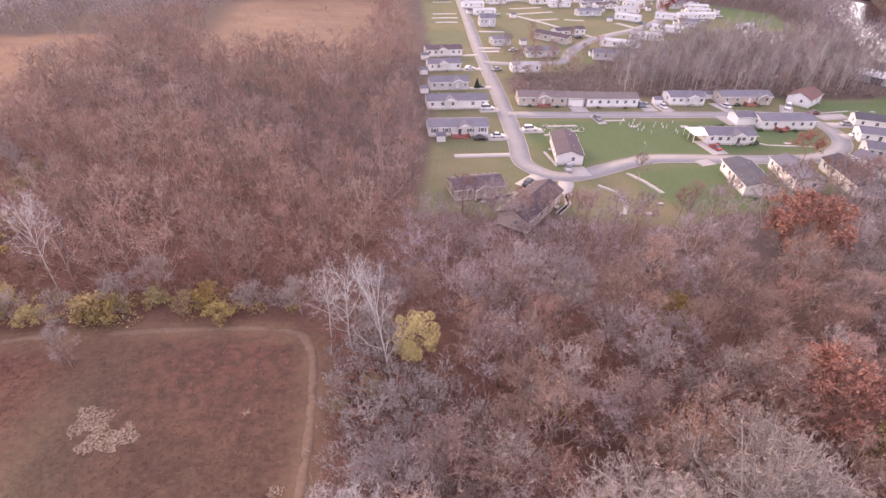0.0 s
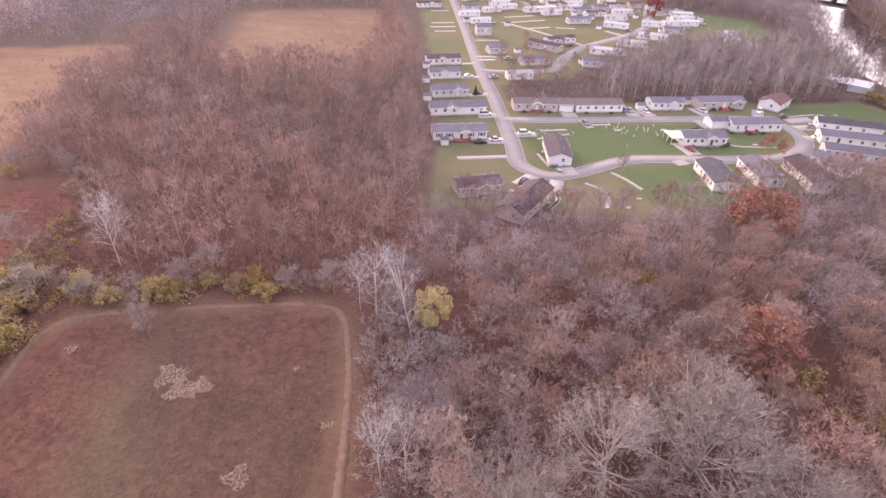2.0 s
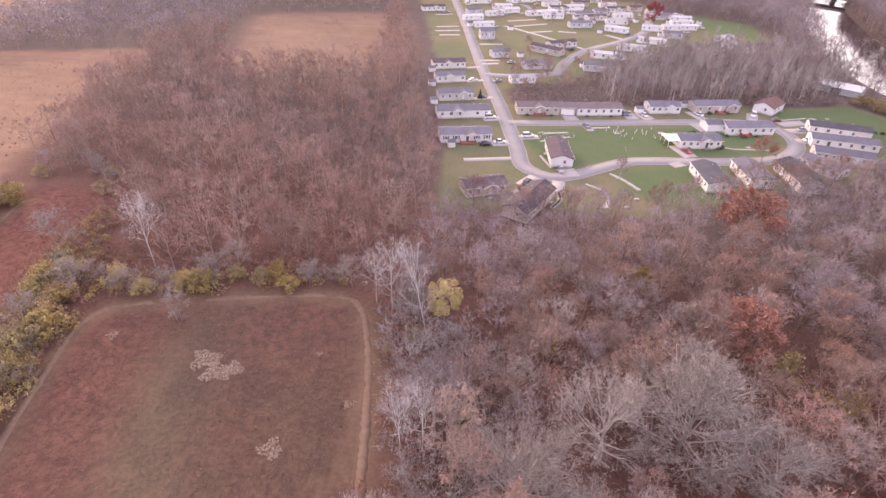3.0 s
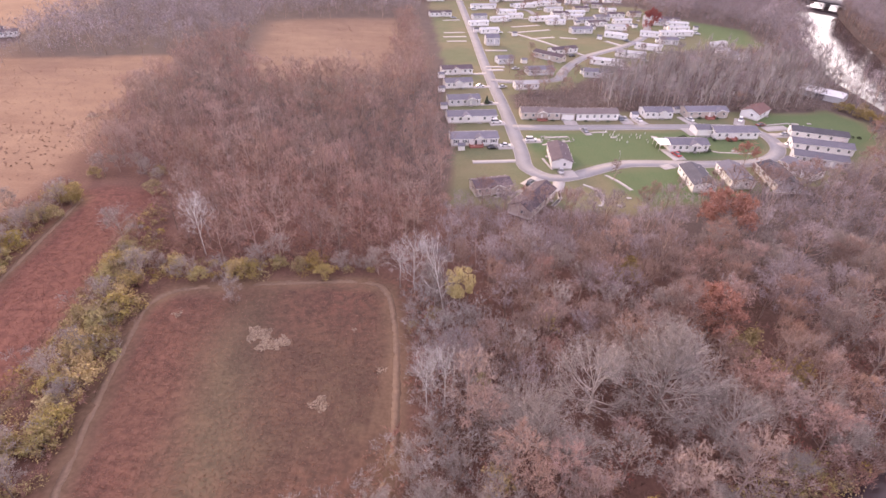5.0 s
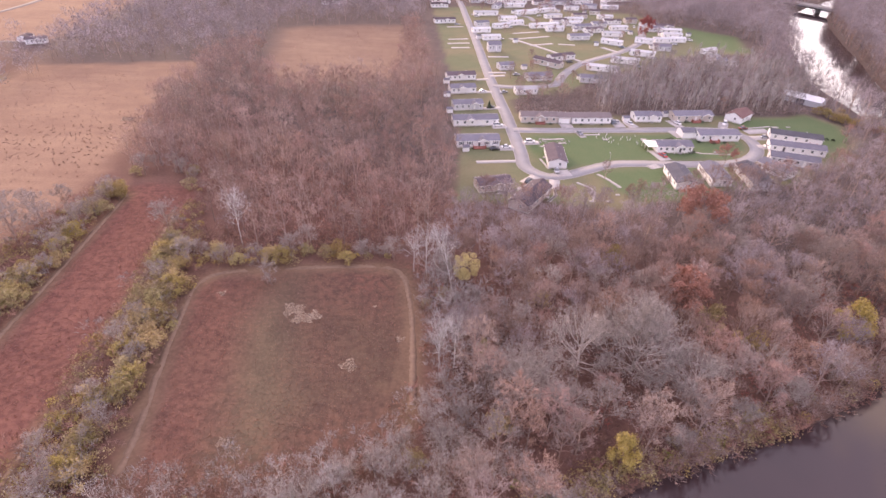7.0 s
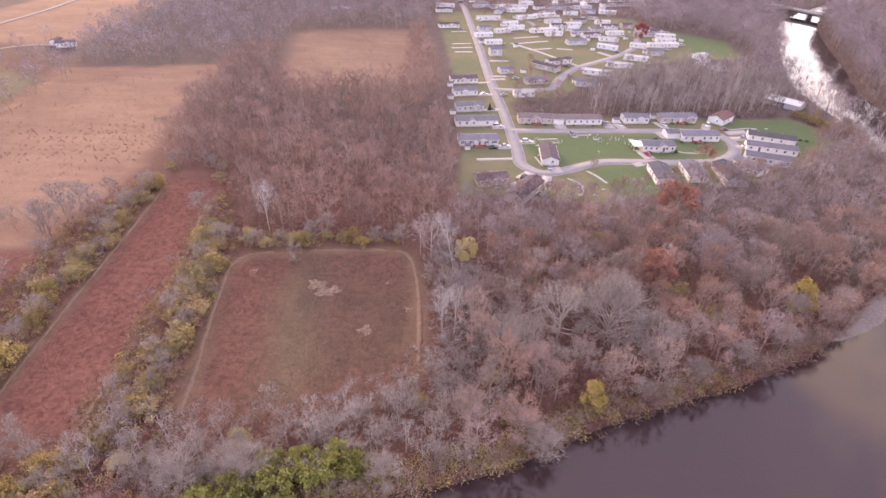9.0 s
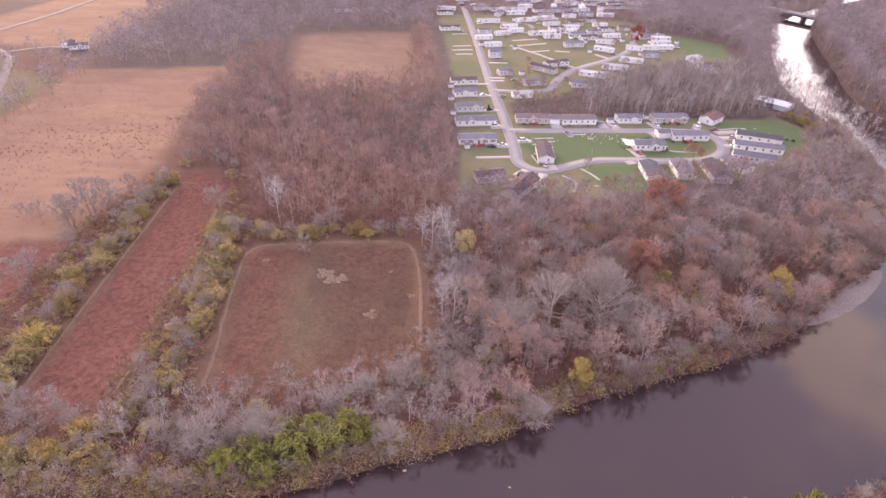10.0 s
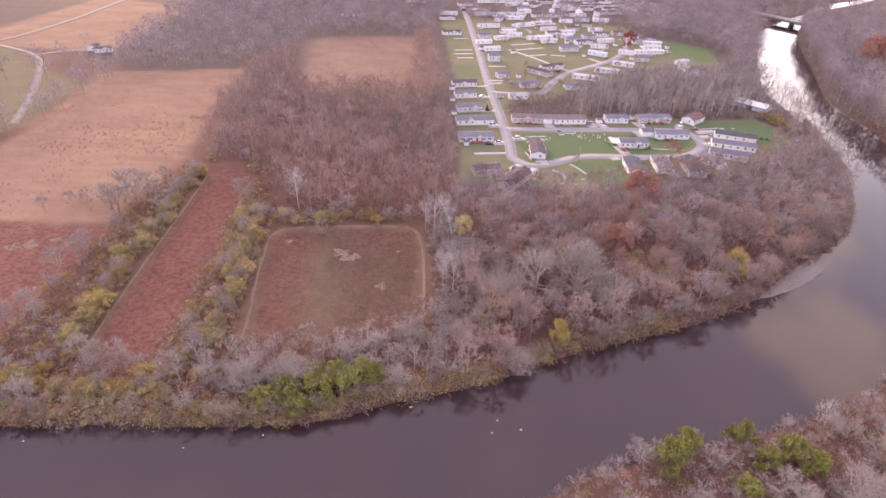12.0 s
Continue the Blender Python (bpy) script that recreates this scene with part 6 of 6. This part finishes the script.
# the far end of the village, street behind street
_g = np.random.default_rng(17)
for row in range(7):
    for c in range(15):
        x, y = -34 + c * 18.5 + row * 5 + _g.normal() * 2.5, 472 + row * 22 + c * 3 + _g.normal() * 3
        if _g.random() < 0.8 and not (abs(x + 12 + row * 4) < 10) and not (x < 45 and 1 < row < 4 and x > -25) and x < 255 - row * 4 and not (x > 150 and row < 2):
            far_home((0, 1, 2, 0, 1, 0)[int(_g.integers(6))], x, y, 14 + _g.random() * 6, 12 + _g.normal() * 10 + (60 if _g.random() < 0.2 else 0))
_pd = tagged(new("pond", slab("pond", np.array([(-22, 538), (4, 548), (26, 546.0)]), np.array([(-18, 526), (4, 530), (24, 534.0)]), 0.06, 0.1, water_mat)), "pale pond at the village's far end", "pond", kind="structure")
for x, y, l, a in ((-133, 467, 16, 20), (-74, 568, 22, 10), (-291, 288, 12, 30), (-300, 296, 9, 100)):
    far_home(1, x, y, l, a)

# --- driveways and pads ---
for q in ((-2.4, 131, 14.0, 133.6, 2.6), (7.5, 146.5, 14.2, 147.5, 5.5), (5.5, 171.5, 12.6, 173, 5.0), (2, 196.5, 11, 199, 3.5), (-1, 222.5, 8, 225, 3.5), (-1, 246.5, 7, 248.8, 3.2), (31.5, 126.8, 32.6, 121, 6.2), (28.0, 117.4, 26.3, 109.6, 4.2), (15.8, 113.2, 21.2, 119.8, 5.0)):
    driveway(*q)
for q in ((41.5, 179.2, 42.0, 174, 6.0), (66.4, 188, 68.2, 177.5, 5.5), (72.5, 185, 75, 178, 5.0), (95, 190, 98.2, 180, 4.5), (122.5, 190, 118.5, 181.5, 4.5), (45.6, 170.5, 47.6, 162.5, 3.0), (18.6, 153.2, 26, 154.4, 4.2), (94, 167, 92, 175.5, 5.0)):
    driveway(*q)
for q in ((76, 151, 78.5, 140.5, 5.5), (72, 132, 70.5, 135.5, 5.0), (128, 178, 140, 181, 5.5), (127.5, 170.6, 138, 171.6, 5.0), (126, 160, 134, 160, 5.0), (118, 142, 122, 138, 5.5)):
    driveway(*q)
for q in ((-22, 389, -9, 393, 3), (-17, 321, -4, 323.5, 3), (-20, 333, -4, 337, 3), (29, 354, 58, 369, 3), (62, 344, 74, 343, 3), (93, 339, 101, 327, 4), (-20, 346, -5, 350, 3), (30, 374, 52, 384, 3), (40, 407, 66, 414, 3), (40, 337, 58, 345, 3), (8, 300, 22, 302, 3.2), (7, 262, 18, 263.5, 3.4), (8, 255, 17, 257, 3.4)):
    driveway(*q, label="narrow pale concrete pad of an empty lot")
for q in ((6, 104.5, 14, 109, 1.1), (14, 109, 19, 113, 1.1), (26, 150, 38, 155.5, 1.0), (27, 127, 24.5, 137, 1.0), (92, 152, 97, 149.5, 0.9), (97, 149.5, 112, 149.8, 0.9), (131, 183, 144, 187, 1.0), (27, 110, 26, 104, 1.0), (26, 104, 23, 99.5, 1.0), (47, 165.5, 56, 167, 1.2), (28, 158, 38, 160, 1.3)):
    tagged(driveway(*q, label="narrow pale concrete garden path"), category="path")

# --- parked cars ---
parked(21.8, 153.8, 10, "white", True)
parked(5.6, 144.4, 8, "black")
parked(10.9, 147.0, 8, "white")
parked(17.6, 114.4, 58, "black", True)
parked(29.8, 125.2, 265, "silver")
parked(46.2, 166.6, 285, "blue_grey")
parked(97.7, 185.8, 118, "white")
parked(121.6, 187.2, 240, "white", True)
parked(78.2, 144.9, 112, "red")
parked(128.6, 182.2, 15, "maroon")
parked(131, 160.3, 0, "white")
parked(134, 171.3, 5, "silver")
parked(67.3, 183.4, 100, "silver")
parked(65.0, 183.2, 100, "blue_grey", True)
parked(73.5, 182.6, 105, "white")
parked(8.5, 172.6, 10, "white", True)
parked(2.6, 223.8, 12, "white")
parked(6.0, 198.2, 10, "black")
parked(14.4, 223.6, 30, "silver")

for x, y, a, c, v in ((20, 352, 20, "white", False), (30, 395, 40, "silver", False), (47, 290, -40, "white", True), (62, 293, 30, "black", False), (70, 400, 20, "white", False), (95, 392, 20, "silver", True), (110, 368, 0, "white", False), (126, 395, 15, "white", True), (108, 340, -30, "blue_grey", False), (122, 310, -20, "white", False), (106, 288, -15, "silver", False), (88, 267, -16, "white", True), (152, 356, 5, "white", False), (168, 372, 0, "white", True), (146, 352, 0, "maroon", False), (60, 449, 25, "white", False), (88, 478, 5, "silver", False), (3, 436, 12, "white", True), (40, 445, 20, "white", False), (-14, 399, 15, "silver", False), (24, 259, 18, "silver", False), (136, 415, 80, "white", False), (142, 398, 70, "black", True), (172, 304, 10, "white", False), (160, 306, 20, "white", True)):
    parked(x, y, a, c, v)
for x, y, a in ((30, 345, 15), (3, 353, 15), (52, 402, 20), (70, 410, 20), (82, 391, 20), (92, 378, 15), (126, 388, 10), (90, 345, -20), (110, 322, -18), (92, 300, -14), (72, 280, -16), (62, 256, 0), (150, 388, 0), (173, 389, 0), (150, 370, 0), (130, 342, -5), (37, 459, 25), (80, 474, 20), (104, 470, 0), (30, 274, 18), (-18, 238, 14), (-17, 214, 14)):
    garden_shed(x, y, a)

# --- small things on the lawns ---
garden_shed(-6.8, 142.2, 9, 2.6, 2.0)
garden_shed(-15, 189, 12, 3.0, 2.4)
for q in ((15.9, 112.6, 10.6, 106.6, 0.9), (10.8, 106.75, 4.6, 103.9, 0.9), (26.4, 109.4, 27.0, 104.8, 0.9), (27.0, 105.0, 23.4, 99.4, 0.9)):
    driveway(*q, label="narrow pale concrete garden path")


def clipped_bush(x, y, r, h):
    g = np.random.default_rng(int(abs(x * 7 + y)))
    n = 260
    d = unit(g.normal(size=(n, 3)))
    d[:, 2] = np.abs(d[:, 2])
    lv, lf = leaves(d * np.array([r, r, h]) * (0.75 + 0.3 * g.random((n, 1))) + np.array([0, 0, 0.1]), 0.22 * (0.7 + 0.6 * g.random(n)), g)
    ob = new("garden_bush", raw_mesh("garden_bush", lv, lf, [fir_leaf]))
    ob.matrix_basis = pose(x, y, 0)
    return tagged(ob, "low dark evergreen bush beside a house", "bush", "garden bushes")


for x, y, r, h in ((91.5, 149.0, 1.0, 1.1), (93.2, 150.2, 0.9, 1.0), (80, 147.4, 0.8, 0.9), (100, 162, 0.8, 0.9), (106.5, 161.8, 0.9, 0.9), (112, 162.8, 0.8, 0.8), (24, 177.4, 0.8, 0.8), (34, 177.6, 0.8, 0.8), (49, 178.6, 0.7, 0.7), (59, 179.4, 0.7, 0.7), (158, 173, 1.1, 1.0), (160.5, 172.2, 1.0, 0.9), (163, 171.6, 1.1, 1.0), (166, 171, 0.9, 0.8), (86, 163.5, 1.0, 1.0), (88, 164.4, 1.0, 1.1), (-6, 144.2, 0.8, 0.8), (123, 137, 1.1, 1.1), (125.5, 143.5, 1.0, 1.0), (103, 187.6, 1.0, 1.2), (111, 188.8, 1.0, 1.1)):
    clipped_bush(x, y, r, h)

post_mesh = box_mesh("post", trim_mat, -0.1, -0.1, 0, 0.1, 0.1, 0.9, 0.02)
cap_mesh = box_mesh("cap", metal_mat, -0.14, -0.14, 0.9, 0.14, 0.14, 1.0, 0.02)
_g = np.random.default_rng(23)
pedestal = thing("utility_pedestal", pose(0, 0, -440), "short white utility pedestal on the grass", "pedestal", "utility pedestals")
part("post", post_mesh, pedestal)
part("cap", cap_mesh, pedestal)
for k in range(26):
    copy_thing(pedestal, pose(55 + _g.random() * 20 - (k % 2) * 4, 155 + _g.random() * 12, 0.0, 0, 0, _g.random() * 90))
stone_bm = bmesh.new()
bmesh.ops.create_icosphere(stone_bm, subdivisions=1, radius=0.32)
for v in stone_bm.verts:
    v.co *= 0.75 + 0.4 * noise.noise(v.co * 3)
    v.co.z *= 0.6
stone_mesh = bm_mesh("stone", stone_bm, concrete)
for k in range(100):
    st = new("stone", stone_mesh)
    st.matrix_basis = pose(25.6 + _g.random() * 14.6, 153.8 + _g.random() * 6.2, 0.12, 0, 0, _g.random() * 180) @ Matrix.Diagonal((0.7 + 0.8 * _g.random(), 0.7 + 0.8 * _g.random(), 0.8, 1))
    tagged(st, "pale garden stone lying on the lawn", "stone", "garden stones")
for x, y, sx, sy in ((57, 161, 2.2, 1.4), (75, 163, 2.6, 1.8), (40, 108, 1.8, 1.2), (45.5, 101.5, 2.0, 1.2), (39, 101, 1.4, 1.0), (146, 186, 3.0, 1.6), (153, 187, 1.8, 1.0), (104, 151.5, 2.2, 1.3), (50, 107, 1.6, 1.0), (-6.5, 142.5, 2.4, 1.8)):
    tagged(new("concrete_slab", box_mesh("concrete_slab", concrete, x - sx / 2, y - sy / 2, -0.05, x + sx / 2, y + sy / 2, 0.22, 0.03)), "small pale concrete slab on the lawn", "slab", "lawn slabs")


def street_lamp(x, y, turn):
    ob = thing("street_lamp", pose(x, y, 0, 0, 0, turn), "thin grey street lamp beside the loop road", "lamp post")
    wv, wf = tubes(np.array([[0, 0, 0.0], [0, 0, 6.0]]), np.array([[0, 0, 6.0], [1.2, 0, 6.4]]), np.array([0.09, 0.05]), np.array([0.06, 0.04]), 8)
    part("pole", raw_mesh("pole", wv, wf, [metal_mat]), ob)
    part("lamp_head", box_mesh("lamp_head", metal_mat, 1.1, -0.15, 6.32, 1.7, 0.15, 6.5, 0.03), ob)


street_lamp(51.5, 130.2, 90)
street_lamp(10.2, 210, 0)

# --- bridge over the upper river ---
_br = thing("road_bridge", pose(346, 541, -0.6, 0, 0, -62), "pale concrete road bridge across the river", "bridge")
part("deck", box_mesh("deck", concrete, -34, -5, 4.2, 34, 5, 5.2, 0.1), _br)
for s in (-3.4, 0, 3.4):
    part("girder", box_mesh("girder", shutter_mat, -33, s - 0.35, 2.9, 33, s + 0.35, 4.2), _br, "dark steel girder")
for s in (-1, 1):
    part("parapet", box_mesh("parapet", concrete, -34, s * 5 - 0.2, 5.2, 34, s * 5 + 0.2, 6.2, 0.05), _br)
for u in (-14, 14):
    part("pier", box_mesh("pier", concrete, u - 0.7, -4.2, -3.2, u + 0.7, 4.2, 2.9, 0.1), _br)
for u in (-36, 36):
    part("abutment", box_mesh("abutment", concrete, u - 2.5, -5, -3.0, u + 2.5, 5, 5.0, 0.1), _br)

# --- sandbar, logs and flotsam ---
_u = np.linspace(0, 1, 26)
_spine = resample(smooth_line([(94, 21), (104, 28.5), (119, 39.5), (131, 48), (140.5, 54.5)]), 26)
_rows, _wd = 9, 6.4 * np.sin(np.pi * np.clip(_u * 0.96 + 0.02, 0, 1)) ** 0.6
_nrm = offset(_spine, 1.0) - _spine
_v, _f = [], []
for i in range(26):
    for j in range(_rows):
        s = (j / (_rows - 1) - 0.5) * 2
        h = 0.42 * (1 - s * s) * (_wd[i] / 6.4) - 0.12 + 0.05 * noise.noise(Vector((i * 0.6, j * 0.8, 2)))
        _v.append((_spine[i, 0] + _nrm[i, 0] * s * _wd[i], _spine[i, 1] + _nrm[i, 1] * s * _wd[i], WATER_LEVEL + h))
        if i < 25 and j < _rows - 1:
            a = i * _rows + j
            _f.append((a, a + _rows, a + _rows + 1, a + 1))
_sb_me = raw_mesh("sandbar", np.array(_v), np.array(_f), [sand])
tagged(new("sandbar", _sb_me), "low grey-tan sandbar at the river's bend", "sandbar", kind="structure")


def log(x, y, turn, length, r=0.22, z=WATER_LEVEL + 0.2, tilt=3, label="bleached fallen log at the water's edge"):
    g = np.random.default_rng(int(abs(x) * 10))
    n = 5
    p = np.column_stack([np.linspace(0, length, n + 1), g.normal(size=n + 1) * 0.12, g.normal(size=n + 1) * 0.06])
    rr = np.linspace(r, r * 0.45, n + 1)
    p0, p1, r0, r1 = list(p[:-1]), list(p[1:]), list(rr[:-1]), list(rr[1:])
    for k in range(2, n):
        p0.append(p[k])
        p1.append(p[k] + np.array([0.7, g.normal() * 0.8, 0.6 + 0.3 * g.random()]))
        r0.append(r * 0.4)
        r1.append(r * 0.12)
    v, f = tubes(np.array(p0), np.array(p1), np.array(r0), np.array(r1), 7)
    ob = new("fallen_log", raw_mesh("fallen_log", v, f, [wood_mat]))
    ob.matrix_basis = pose(x, y, z, 0, -tilt, turn)
    return tagged(ob, label, "log", "fallen logs")


log(-3, -24.5, 12, 6, 0.25)
log(3.5, -22.6, 5, 4, 0.2, -0.2)
log(132, 57, 20, 9, 0.3)
log(139, 62, 150, 7, 0.25)
log(-98, -45.5, 15, 8, 0.18)
log(-36, -30, 60, 5, 0.16, 0.3, 60, "broken pale snag leaning among the green shrubs")
log(244, 190, 60, 9, 0.3)
flake = box_mesh("flotsam", straw, -0.25, -0.16, -0.03, 0.25, 0.16, 0.04, 0.02)
for x, y, s in ((4, -37, 1.1), (10, -39.5, 1.3), (2.5, -41, 1.0), (-19, -34.5, 1.6), (-55, -46, 1.2), (-73, -51, 0.9), (-112, -52, 0.9)):
    fl = new("flotsam", flake)
    fl.matrix_basis = pose(x, y, WATER_LEVEL + 0.02, 0, 0, x * 37 % 180) @ Matrix.Diagonal((s, s, 1, 1))
    tagged(fl, "pale scrap of driftwood floating on the river", "flotsam", "floating scraps")

# the models that the rest was copied from are not part of the place
for ob in [o for o in scene.objects if o.parent is None and o.matrix_basis.translation.z < -300]:
    for c in (*ob.children_recursive, ob):
        bpy.data.objects.remove(c)
